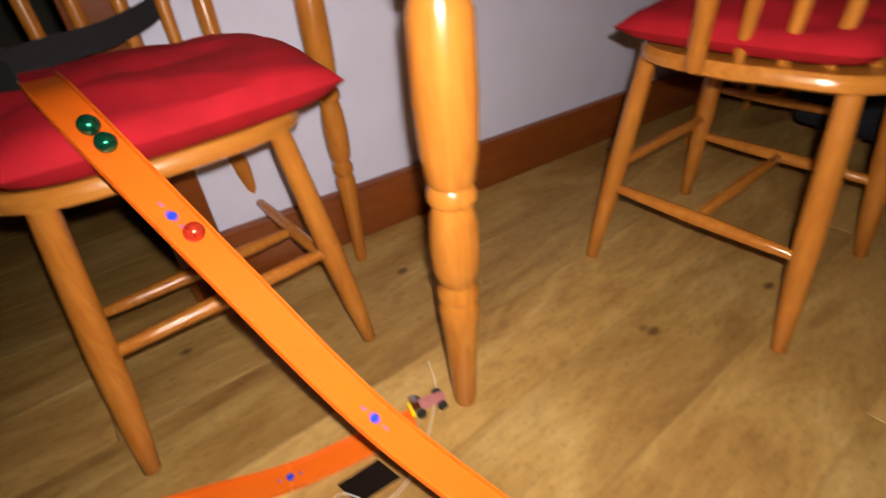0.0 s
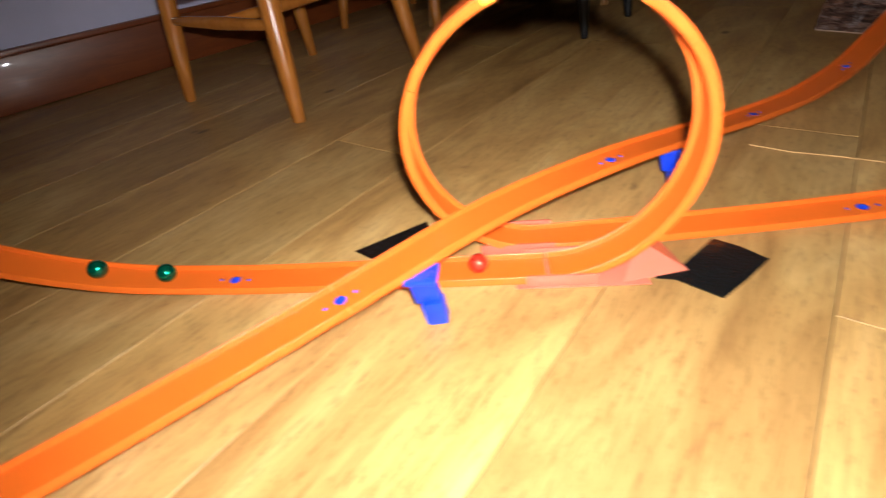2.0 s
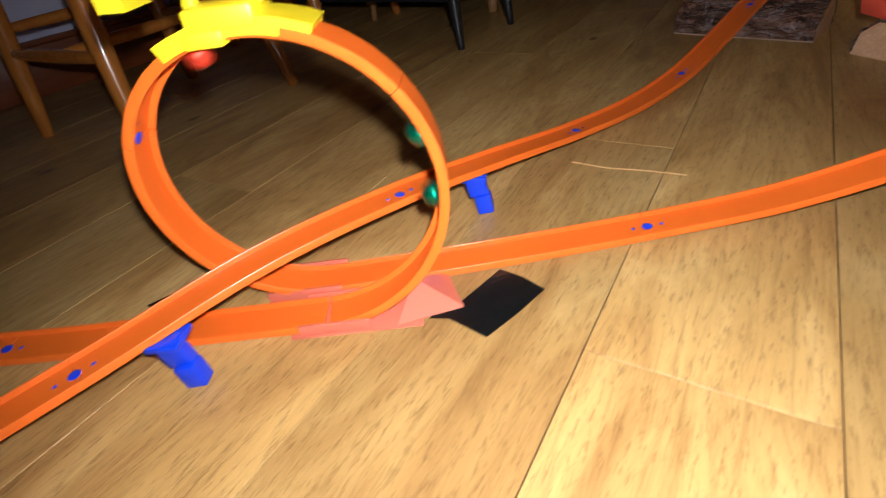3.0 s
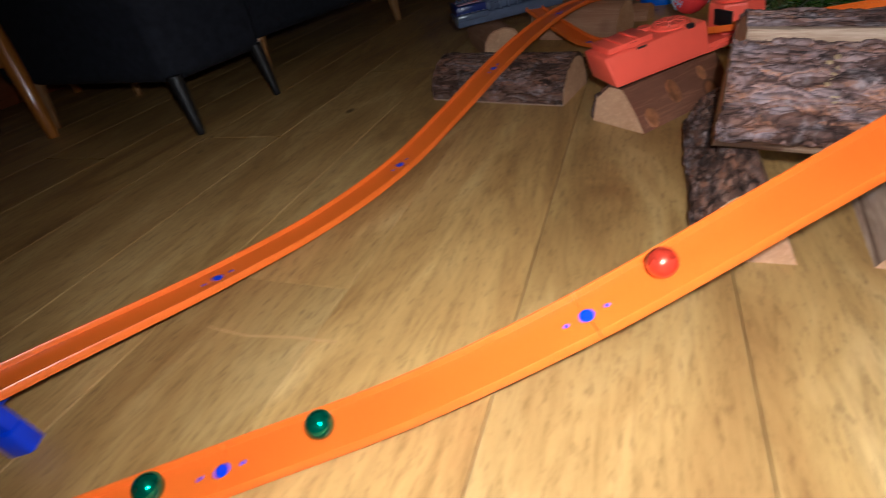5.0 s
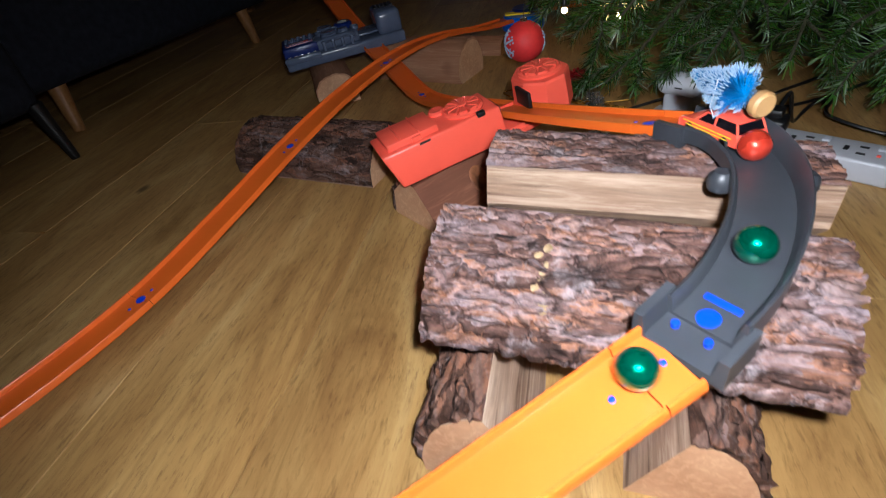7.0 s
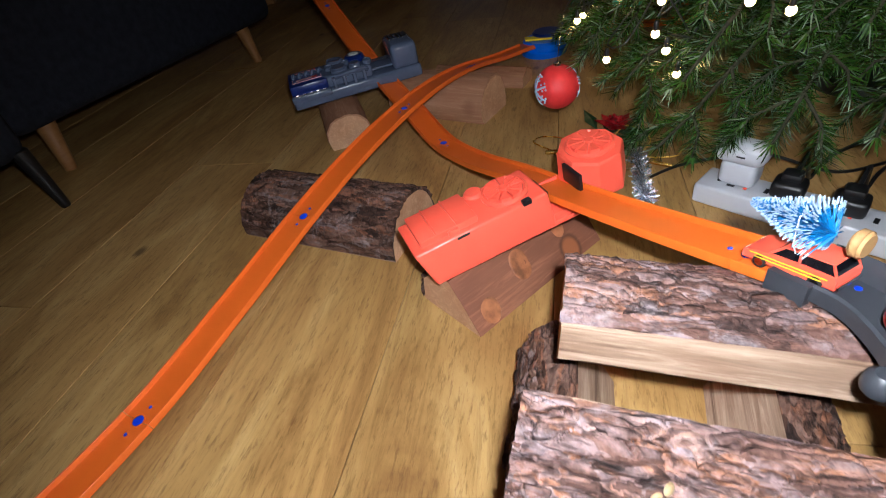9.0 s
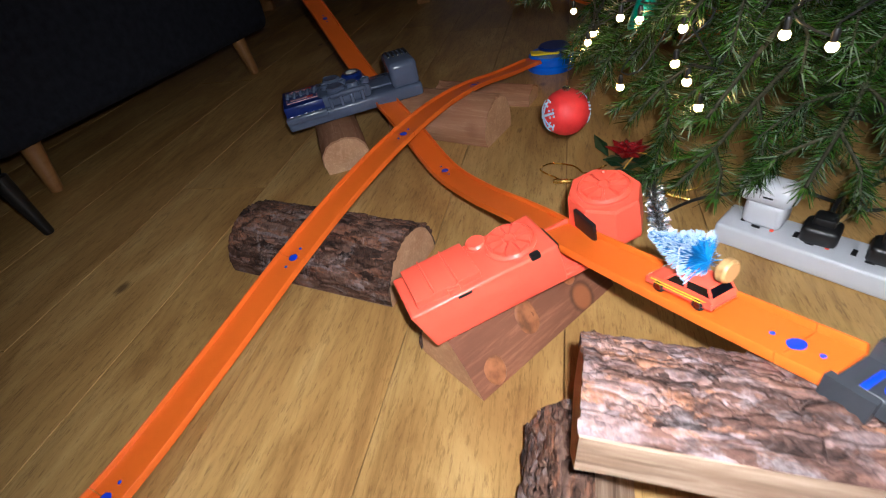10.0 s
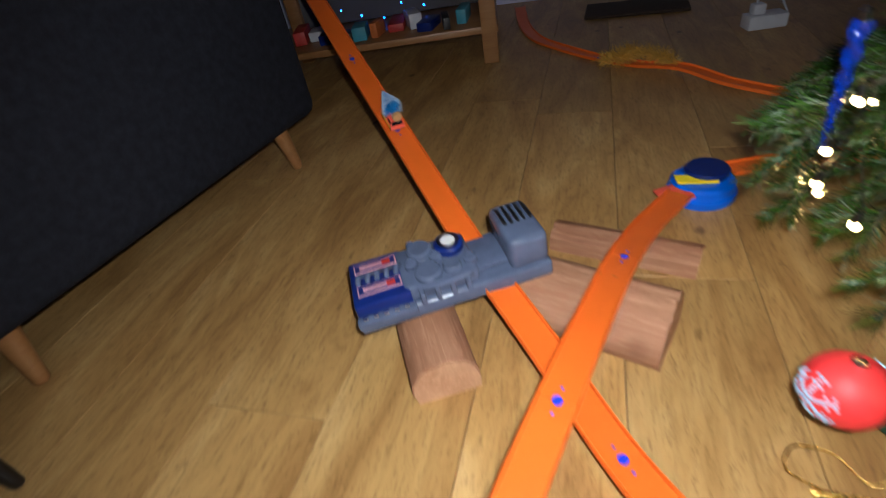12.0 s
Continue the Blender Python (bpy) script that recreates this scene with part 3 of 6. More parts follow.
def build_tracks():
    a = near_s(LANE_DROP, DROP[4])
    track_run("drop_track", LANE_DROP, [a - 0.295, a, near_s(LANE_DROP, DROP[6]), near_s(LANE_DROP, DROP[8])], "orange plastic toy track running down from the chair seat")
    loop = track_run("loop_track", LANE_LOOP, [lengths(LANE_LOOP)[-1] * q for q in (0.35, 0.68)], "orange plastic toy track bent into an upright loop")
    track_run("climb_track", LANE_CLIMB, [near_s(LANE_CLIMB, CLIMB[2]), near_s(LANE_CLIMB, CLIMB[4]), lengths(LANE_CLIMB)[-1] - 0.022], "orange plastic toy track climbing from the floor to the logs")
    track_run("flyover_track", LANE_FLY, [near_s(LANE_FLY, FLYOVER[k]) for k in (2, 4, 6, 8, 10, 12, 14)], "orange plastic toy track humped over the floor and a log")
    track_run("runout_track", LANE_OUT, [0.028] + [near_s(LANE_OUT, RUNOUT[k]) for k in (5, 9, 10)], "orange plastic toy track from the log pile up towards the shelf")
    # the short track under the table
    stub = flat_lane([(0.50, 0.62, 0.002), (0.578, 0.805, 0.002), (0.622, 0.908, 0.002), (0.665, 1.10, 0.002)])
    track_run("stub_track", stub, [near_s(stub, (0.622, 0.908, 0.002))], "short orange toy track lying on the floor under the table")
    far = flat_lane([(1.66, 4.62, 0.03), (1.70, 4.42, 0.01), (1.766, 4.242, 0.004), (1.86, 4.12, 0.002), (1.968, 4.003, 0.002), (2.07, 3.91, 0.006), (2.174, 3.83, 0.018), (2.27, 3.74, 0.006), (2.40, 3.64, 0.002), (2.62, 3.50, 0.002)])
    track_run("far_track", far, [near_s(far, (1.968, 4.003, 0.0))], "orange toy track lying on the floor near the far wall")
    back = flat_lane([(2.185, 3.275, 0.03), (2.30, 3.315, 0.025), (2.45, 3.36, 0.01), (2.62, 3.40, 0.004)])
    track_run("back_track", back, [], "orange toy track leading from the turning gate under the tree")
    # red base of the loop
    u, n = Vector((math.cos(LOOP_H), math.sin(LOOP_H), 0)), Vector((-math.sin(LOOP_H), math.cos(LOOP_H), 0))
    m = Matrix.Translation(LOOP_C.xy.to_3d()) @ pose(0, 0, 0, 0, 0, math.degrees(LOOP_H))
    base = tagged(root("loop_cradle", m), "clear red plastic base clipped under the loop's two lanes", "toy track base", "toy race track")
    part("base_plate", Geo().box((0.13, 0.108, 0.0014), pose(0.03, 0, 0.0009), 0.0005), RED_CLEAR, base)
    part("sleeve", Geo().box((0.07, 0.0035, 0.013), pose(0.01, -0.0505, 0.0075), 0.001).box((0.07, 0.0035, 0.013), pose(0.01, -0.004, 0.0075), 0.001), RED_CLEAR, base)
    part("sleeve", Geo().box((0.08, 0.0035, 0.013), pose(-0.03, 0.0505, 0.0075), 0.001).box((0.08, 0.0035, 0.013), pose(-0.03, 0.0045, 0.0075), 0.001), RED_CLEAR, base)
    g = Geo().add([(0.07, -0.05, 0.002), (0.135, -0.035, 0.002), (0.12, 0.02, 0.002), (0.088, -0.012, 0.026), (0.07, -0.05, 0.0005), (0.135, -0.035, 0.0005), (0.12, 0.02, 0.0005)], [(0, 1, 3), (1, 2, 3), (2, 0, 3), (4, 6, 5), (0, 4, 5, 1), (1, 5, 6, 2), (2, 6, 4, 0)])
    part("wedge", g, RED_CLEAR, base, "", False)
    # yellow top clip with a fin
    top = Matrix.Translation(LOOP_C + UP * (2 * LOOP_R)) @ pose(0, 0, 0, 0, 0, math.degrees(LOOP_H))
    clip = tagged(root("loop_clip", top), "yellow plastic clip with a curved fin on top of the loop", "toy track clip", "toy race track")
    arc = []
    for k in range(25):
        a = radians(-24 + 48 * k / 24)
        arc.append((Vector((math.sin(a) * (LOOP_R + 0.0005), 0, (LOOP_R + 0.0005) * (math.cos(a) - 1))), Vector((-math.sin(a), 0, -math.cos(a)))))
    band = [(p, -q) for p, q in arc]
    part("band", sweep(band, [(-0.0235, -0.006), (-0.0235, 0.006), (0.0235, 0.006), (0.0235, -0.006), (0.0215, -0.006), (0.0215, 0.0008), (-0.0215, 0.0008), (-0.0215, -0.006)]), YELLOW, clip)
    part("centre_block", Geo().box((0.05, 0.052, 0.016), pose(-0.004, 0, 0.006), 0.003).box((0.03, 0.052, 0.012), pose(-0.02, 0.0, -0.006), 0.003), YELLOW, clip)
    part("stalk", Geo().rod((-0.03, 0, 0.01), (-0.025, 0, 0.034), 0.006, 0.005), YELLOW, clip)
    part("stalk", Geo().rod((0.02, 0, 0.01), (0.02, 0, 0.034), 0.006, 0.005), YELLOW, clip)
    fin = spline([(-0.075, 0, 0.018), (-0.072, 0, 0.038), (-0.04, 0, 0.046), (0.01, 0, 0.044), (0.05, 0, 0.05), (0.085, 0, 0.075)], 0.004)
    part("fin", sweep([(p, Vector((0, 1, 0))) for p in fin], [(-0.009, -0.02), (0.009, -0.02), (0.009, 0.02), (-0.009, 0.02)]), YELLOW, clip)
    # blue supports that hold the humped track
    for x, y, z, rz in ((1.513, 1.345, 0.052, 30), (1.632, 1.69, 0.05, 25)):
        c = tagged(root("track_support", pose(x, y, 0, 0, 0, rz)), "blue plastic support standing under the orange track", "track support", "track supports")
        part("upper_leg", Geo().box((0.024, 0.013, z * 0.55), pose(0.0, 0, z * 0.72, 0, -12, 0), 0.002), BLUE, c)
        part("foot", Geo().box((0.02, 0.017, z * 0.5), pose(0.008, -0.003, z * 0.25, 0, -8, 0), 0.002), BLUE, c)
        part("clamp", Geo().box((0.03, 0.03, 0.006), pose(-0.002, 0.004, z - 0.003), 0.0015), BLUE, c)


def build_curve():
    r = tagged(root("curve_track", pose(*LANE_CURVE[0][0])), "charcoal plastic bend joining two orange tracks on the logs", "toy track bend", "toy race track")
    inv = r.matrix_world.inverted()

    def put(name, g, mat, label=""):
        g.v = [tuple(inv @ Vector(v)) for v in g.v]
        return part(name, g, mat, r, label)

    bend = [(-0.0240, 0), (0.0250, 0), (0.0255, 0.018), (0.0240, 0.0195), (0.0222, 0.018), (0.0190, 0.0032), (-0.0185, 0.0026), (-0.0205, 0.011), (-0.022, 0.0125), (-0.0240, 0.011)]
    put("bend", sweep(LANE_CURVE[3:-2], bend, None, 0.82), CHARCOAL)
    for lane in (LANE_CURVE[:5], LANE_CURVE[-5:]):
        g = sweep(lane, [(-0.0300, -0.004), (0.0300, -0.004), (0.0300, 0.013), (0.0240, 0.013), (0.0215, 0.0008), (-0.0215, 0.0008), (-0.0240, 0.013), (-0.0300, 0.013)], None, 0.82)
        put("collar", g, CHARCOAL)
    for i in (4, len(LANE_CURVE) - 5):
        s = lengths(LANE_CURVE)
        p, d, up = lane_at(LANE_CURVE, s, s[i])
        side = d.cross(up)
        m = Matrix(((d.x, side.x, up.x, p.x), (d.y, side.y, up.y, p.y), (d.z, side.z, up.z, p.z), (0, 0, 0, 1)))
        g = Geo()
        for x, y, rr in ((0.0, 0, 0.006), (-0.012, 0.008, 0.0022), (-0.012, -0.01, 0.0022)):
            g.lathe([(rr, 0.001), (rr, 0.0035), (rr * 0.8, 0.0037)], m @ pose(x, y, 0), 16)
        g.box((0.004, 0.02, 0.002), m @ pose(0.012, 0, 0.0032), 0.0008)
        put("joint_peg", g, BLUE, "blue plastic joint peg")
    s = lengths(LANE_CURVE)
    for k, out in ((0.6, 0.024), (0.6, -0.023)):
        p, d, up = lane_at(LANE_CURVE, s, s[-1] * k)
        side = d.cross(up).normalized()
        q = p + side * out - up * 0.002
        put("side_lug", Geo().lathe([(0.008, -0.004), (0.009, 0.0), (0.008, 0.006), (0.005, 0.009)], Matrix.Translation(q), 14), CHARCOAL)


# ---- logs ----
def fbm(p, octaves=4):
    v, a = 0.0, 1.0
    for _ in range(octaves):
        v += a * noise.noise(p)
        p, a = p * 2.07, a * 0.5
    return v


def arc_pts(cx, cz, r, a0, a1, n):
    return [(cx + r * math.cos(radians(a0 + (a1 - a0) * k / n)), cz + r * math.sin(radians(a0 + (a1 - a0) * k / n))) for k in range(n + 1)]


def log_thing(name, m, length, core, bark, label, bark_mat_=None, wood=None, slices=70, relief=0.007, seed=0, skew=0.0):
    """A split log along x. core: the outline of the wood; bark: the line of its round side, on which the bark lies."""
    r = tagged(root(name, m), label, "log", "firewood logs")
    off = Vector((seed * 3.7, seed * 1.3, 0))
    n, vs, fs, k = len(core), [], [], 28
    for i in range(k + 1):
        x = length * (i / k - 0.5)
        for y, z in core:
            w = 0.0015 * fbm(Vector((x * 6, y * 40, z * 40)) + off) if z > 0.002 else 0
            vs.append((x + skew * z, y + w, max(0.0, z + w)))
    for i in range(k):
        fs += [(i * n + j, (i + 1) * n + j, (i + 1) * n + (j + 1) % n, i * n + (j + 1) % n) for j in range(n)]
    fs += [tuple(range(n)), tuple(k * n + j for j in range(n))[::-1]]
    part("wood", Geo().add(vs, fs[:-2]), wood or SPLIT, r)
    for ring, face in ((vs[:n], tuple(range(n))), (vs[-n:], tuple(range(n))[::-1])):
        part("end_grain", Geo().add([(x * 1.002, y, z) for x, y, z in ring], [face]), ENDS, r)
    # bark: a thick shell with deep cracks along the grain
    b, nb, vs, fs = bark, len(bark), [], []
    nrm = []
    for j in range(nb):
        (y0, z0), (y1, z1) = b[max(j - 1, 0)], b[min(j + 1, nb - 1)]
        d = Vector((y1 - y0, z1 - z0)).normalized()
        nrm.append((d.y, -d.x))
    along = [0.0]
    for q0, q1 in zip(b, b[1:]):
        along.append(along[-1] + math.dist(q0, q1))
    for i in range(slices + 1):
        x = length * 1.006 * (i / slices - 0.5)
        for j, (y, z) in enumerate(b):
            p = Vector((x * 46, along[j] * 125, seed * 7.3))
            p += Vector((noise.noise(p * 0.7), noise.noise(p * 0.7 + Vector((9, 3, 1))), 0)) * 0.95
            p += Vector((noise.noise(p * 2.6), noise.noise(p * 2.6 + Vector((4, 8, 1))), 0)) * 0.18
            dist, cells = noise.voronoi(p)
            crack = min(1.0, (dist[1] - dist[0]) * 4.5) ** 0.5
            tilt = (p - cells[0]).dot(Vector((noise.noise(cells[0] * 2.3), noise.noise(cells[0] * 1.7), 0)))
            plate = noise.noise(cells[0] * 3.1)
            rough = fbm(Vector((x * 190, y * 190, z * 190)), 3)
            h = 0.002 + relief * (0.75 * crack + 0.8 * plate + 0.6 * tilt) * (0.3 + 0.7 * crack) + 0.0009 * rough
            edge = min(1.0, 5 * min(j, nb - 1 - j) / nb + 0.15)
            h = 0.0006 + max(0.0, h) * edge
            ny, nz = nrm[j]
            vs.append((x + 0.003 * plate * (abs(i / slices - 0.5) > 0.47) + skew * z, y + ny * h, max(0.0005, z + nz * h)))
    for i in range(slices):
        fs += [(i * nb + j, (i + 1) * nb + j, (i + 1) * nb + j + 1, i * nb + j + 1) for j in range(nb - 1)]
    g = Geo().add(vs, fs)
    for i in (0, slices):
        k0 = len(g.v)
        g.v += [(vs[i * nb + j][0], b[j][0], max(0.0, b[j][1])) for j in range(nb)]
        g.f += [(i * nb + j, i * nb + j + 1, k0 + j + 1, k0 + j) if i else (i * nb + j + 1, i * nb + j, k0 + j, k0 + j + 1) for j in range(nb - 1)]
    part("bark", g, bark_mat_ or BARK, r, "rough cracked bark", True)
    return r


def build_logs():
    # two wedges that carry the pile
    def wedge(w, h, flip=1):
        h -= 0.012
        pts = [(-w / 2, 0), (w / 2, 0)] + [(w / 2 * math.cos(a) * 1.02, h * math.sin(a)) for a in [radians(q) for q in range(12, 101, 8)]]
        pts = [(flip * y, z) for y, z in pts]
        line = pts[2:]
        return (pts if flip > 0 else pts[::-1]), (line if flip > 0 else line[::-1])

    core, line = wedge(0.08, 0.082, -1)
    log_thing("log", pose(2.343, 2.138, 0, 0, 0, 84), 0.25, core, fine(line, 40), "split wedge of firewood standing on the floor under the pile", BARK_DARK, SPLIT, 60, seed=1)
    core, line = wedge(0.085, 0.085, 1)
    log_thing("log", pose(2.193, 2.140, 0, 0, 0, 89), 0.25, core, fine(line, 44), "split wedge of firewood standing on the floor under the pile", BARK_DARK, SPLIT, 70, seed=2)
    # the broad slab in front, bark outwards and up
    core = [(-0.033, 0.031), (-0.008, 0.006), (0.03, 0.0), (0.043, 0.03), (0.046, 0.082), (0.033, 0.085), (0.018, 0.083), (0.001, 0.077), (-0.012, 0.067), (-0.024, 0.054), (-0.031, 0.042)]
    line = [(0.046, 0.082), (0.033, 0.0855), (0.018, 0.0835), (0.001, 0.0775), (-0.012, 0.0675), (-0.024, 0.0545), (-0.031, 0.0425), (-0.0335, 0.031), (-0.018, 0.018)]
    slab_log = log_thing("log", pose(2.279, 2.076, 0.0735, 0, 3, -6), 0.242, core, fine(line, 100), "thick pine log slab with cracked grey-pink bark on the pile", BARK, SPLIT, 210, 0.007, seed=3)
    rng = random.Random(12)
    for k in range(9):
        t = k / 8
        y, z = 0.004 - 0.030 * t, 0.083 - 0.026 * t
        g = Geo().ball(0.0034 * rng.uniform(0.7, 1.2), pose(-0.046 + rng.uniform(-0.004, 0.004), y, z + 0.0025, 40, 0, rng.uniform(0, 90)) @ Matrix.Diagonal((1.3, 0.8, 0.45, 1)), 10, 6)
        part("resin_drop", g, RESIN, slab_log, "pale yellow dried resin")
    # the one behind it, tall split face to the front, bark on top only
    core = [(-0.012, 0.0), (0.045, 0.0), (0.048, 0.04), (0.043, 0.058), (0.028, 0.070), (0.005, 0.079), (-0.025, 0.0815), (-0.045, 0.078), (-0.048, 0.045), (-0.036, 0.03)]
    line = [(0.049, 0.04), (0.0435, 0.0585), (0.028, 0.0705), (0.005, 0.0795), (-0.025, 0.082), (-0.0455, 0.0785)]
    log_thing("log", pose(2.310, 2.224, 0.0780, 0, 4, -3), 0.25, core, fine(line, 84), "split pine log with a pale split face and bark on top", BARK, SPLIT, 190, 0.0040, seed=4)
    # under the red booster
    core = [(-0.05, 0), (0.045, 0), (0.024, 0.030), (0.002, 0.056), (-0.02, 0.058), (-0.044, 0.036)]
    line = [(0.0, 0.0575), (-0.02, 0.0585), (-0.0445, 0.036), (-0.051, 0.002)]
    d_log = log_thing("log", pose(2.134, 2.425, 0, 0, 0, 232.7), 0.22, core, fine(line, 30), "red-brown split log with orange knots under the red booster", BARK_DARK, SPLIT_RED, 50, 0.003, seed=5)
    for x, q, rad in ((0.082, 0.26, 0.0125), (0.018, 0.55, 0.0150), (-0.056, 0.66, 0.0095)):
        m = pose(x, 0.045 - 0.043 * q + 0.0008, 0.056 * q + 0.0006, -52.5, 0, 0) @ Matrix.Diagonal((1.0, 1.25, 1.0, 1))
        part("knot", Geo().lathe([(rad * 1.1, -0.001), (rad, 0.0006), (rad * 0.75, 0.0012), (rad * 0.5, 0.0009), (rad * 0.25, 0.0014), (0.0005, 0.0014)], m, 20), KNOT, d_log, "round orange knot")
    # half-round log under the humped track
    core = [(-0.062, 0.0), (0.062, 0.0)] + arc_pts(0, 0.004, 0.062, 4, 176, 16)
    log_thing("log", pose(1.857, 2.522, 0, 0, 0, -13), 0.265, core, fine(arc_pts(0, 0.003, 0.0625, 0, 180, 16), 80), "half-round log with dark brown bark under the track", BARK_DARK, SPLIT, 150, 0.0038, seed=6)
    # those under the grey booster and beyond
    core = [(-0.041, 0), (0.041, 0), (0.045, 0.018), (0.042, 0.036), (0.032, 0.051), (0.016, 0.059), (-0.004, 0.0605), (-0.024, 0.055), (-0.036, 0.040), (-0.041, 0.020)]
    log_thing("log", pose(1.747, 2.862, 0, 0, 0, 118), 0.19, core, fine(core[2:], 30), "short split log under the grey booster", SAWN_SMOOTH, SAWN_SMOOTH, 40, 0.0015, seed=7)
    core = [(-0.050, 0), (0.046, 0), (0.053, 0.016), (0.052, 0.034), (0.043, 0.054), (0.028, 0.067), (0.008, 0.074), (-0.016, 0.074), (-0.036, 0.063), (-0.048, 0.042), (-0.053, 0.018)]
    log_thing("log", pose(1.952, 2.925, 0, 0, 0, 160), 0.22, core, fine(core[4:9], 26), "split log lying beside the grey booster", SAWN_SMOOTH, SAWN_SMOOTH, 40, 0.0015, seed=8)
    core = [(-0.03, 0), (0.03, 0), (0.028, 0.02), (0.0, 0.033), (-0.026, 0.022)]
    log_thing("log", pose(2.005, 3.075, 0, 0, 0, -16), 0.22, core, fine(core[2:5], 20), "thin red-brown split log near the turning gate", TIMBER_RED, TIMBER_RED, 40, 0.0015, seed=9)


def fine(line, n):
    """The same line with n even points."""
    L = [0.0]
    for a, b in zip(line, line[1:]):
        L.append(L[-1] + math.dist(a, b))
    return [(float(np.interp(L[-1] * k / (n - 1), L, [p[0] for p in line])), float(np.interp(L[-1] * k / (n - 1), L, [p[1] for p in line]))) for k in range(n)]


# ---- toys ----
def build_red_booster():
    """Across the run-out lane: a long half with a battery lid, an eight-sided short half, and the gap for the cars."""
    r = tagged(root("red_booster", pose(2.040, 2.351, 0.0625, 0, -8.0, 33)), "coral-red plastic car booster resting on a split log", "toy booster", "toy race track")
    b = bmesh.new()
    x0, x1, w, h = -0.004, 0.150, 0.072, 0.045
    bmesh.ops.create_cube(b, size=1.0, matrix=Matrix.Translation(((x0 + x1) / 2, 0, h / 2)) @ Matrix.Diagonal((x1 - x0, w, h, 1)))
    for v in b.verts:
        if v.co.z > h / 2:
            v.co.y *= 0.84
            v.co.x += -0.004 if v.co.x < (x0 + x1) / 2 else -0.003
        elif v.co.x < (x0 + x1) / 2:
            v.co.x += 0.008
    bmesh.ops.bevel(b, geom=b.edges[:], offset=0.003, segments=3, affect="EDGES", profile=0.5)
    part("long_housing", Geo().bm(b), RED_BOX, r)
    vs, fs = [], []
    rings = [(0.041, 0.0), (0.042, 0.004), (0.040, 0.043), (0.0385, 0.046), (0.001, 0.0465)]
    for rad, z in rings:
        vs += [(0.226 + rad * 0.9 * math.cos(radians(22.5 + 45 * k)), 0.010 + rad * math.sin(radians(22.5 + 45 * k)), z) for k in range(8)]
    for q in range(len(rings) - 1):
        fs += [(q * 8 + k, q * 8 + (k + 1) % 8, q * 8 + 8 + (k + 1) % 8, q * 8 + 8 + k) for k in range(8)]
    fs.append(tuple(range(8))[::-1])
    part("short_housing", Geo().add(vs, fs), RED_BOX, r, "", False)
    part("bridge", Geo().box((0.06, 0.070, 0.006), pose(0.172, 0, 0.003), 0.001), RED_BOX, r)
    for y in (-0.031, 0.031):
        part("bridge_rim", Geo().box((0.046, 0.004, 0.008), pose(0.170, y, 0.008), 0.001), RED_BOX, r)
    lid = part("battery_lid", Geo().box((0.066, 0.050, 0.009), pose(0.036, 0.002, 0.0485), 0.0012), RED_BOX, r)
    for x in (0.022, 0.046):
        part("ridge", Geo().box((0.002, 0.048, 0.003), pose(x, 0.002, 0.0540), 0.0006), RED_BOX, lid)
    part("lid_tab", Geo().box((0.012, 0.004, 0.009), pose(0.040, -0.0245, 0.0465), 0.001), RED_BOX, lid)
    part("label_bar", Geo().box((0.014, 0.0012, 0.0024), pose(0.047, -0.0318, 0.0430), 0.0), BLACK, r)
    for x, y, z, rr in ((0.112, 0.002, 0.0445, 0.026), (0.226, 0.010, 0.046, 0.027)):
        dial = part("wheel_cover", Geo().lathe([(rr, 0), (rr + 0.0006, 0.003), (rr - 0.002, 0.0052), (rr - 0.003, 0.0030), (0.006, 0.0022), (0.005, 0.0080), (0.001, 0.0082)], pose(x, y, z), 32), RED_BOX, r)
        for k in range(10):
            a = radians(36 * k)
            g = Geo()
            vs = []
            for rad, half in ((0.007, 0.20), (rr - 0.0045, 0.235)):
                for s in (-1, 1):
                    for zz in (0.003, 0.0072):
                        vs.append((x + rad * math.cos(a + s * half), y + rad * math.sin(a + s * half), z + zz))
            g.add(vs, [(1, 5, 7, 3), (0, 1, 3, 2), (4, 6, 7, 5), (0, 4, 5, 1), (2, 3, 7, 6)])
            part("fan_spoke", g, RED_BOX, dial, "", False)
    part("small_cover", Geo().lathe([(0.011, 0), (0.0112, 0.003), (0.009, 0.0052), (0.005, 0.0052), (0.001, 0.0045)], pose(0.084, 0.022, 0.0445), 20), RED_BOX, r)
    part("switch", Geo().box((0.010, 0.007, 0.006), pose(0.122, -0.0295, 0.0455), 0.001), BLACK, r, "black switch")
    part("side_window", Geo().box((0.004, 0.034, 0.022), pose(0.190, -0.008, 0.030), 0.001), BLACK, r, "black rubber wheel slot")
    part("side_window", Geo().box((0.004, 0.03, 0.022), pose(0.148, -0.010, 0.030), 0.001), BLACK, r, "black rubber wheel slot")
    return r


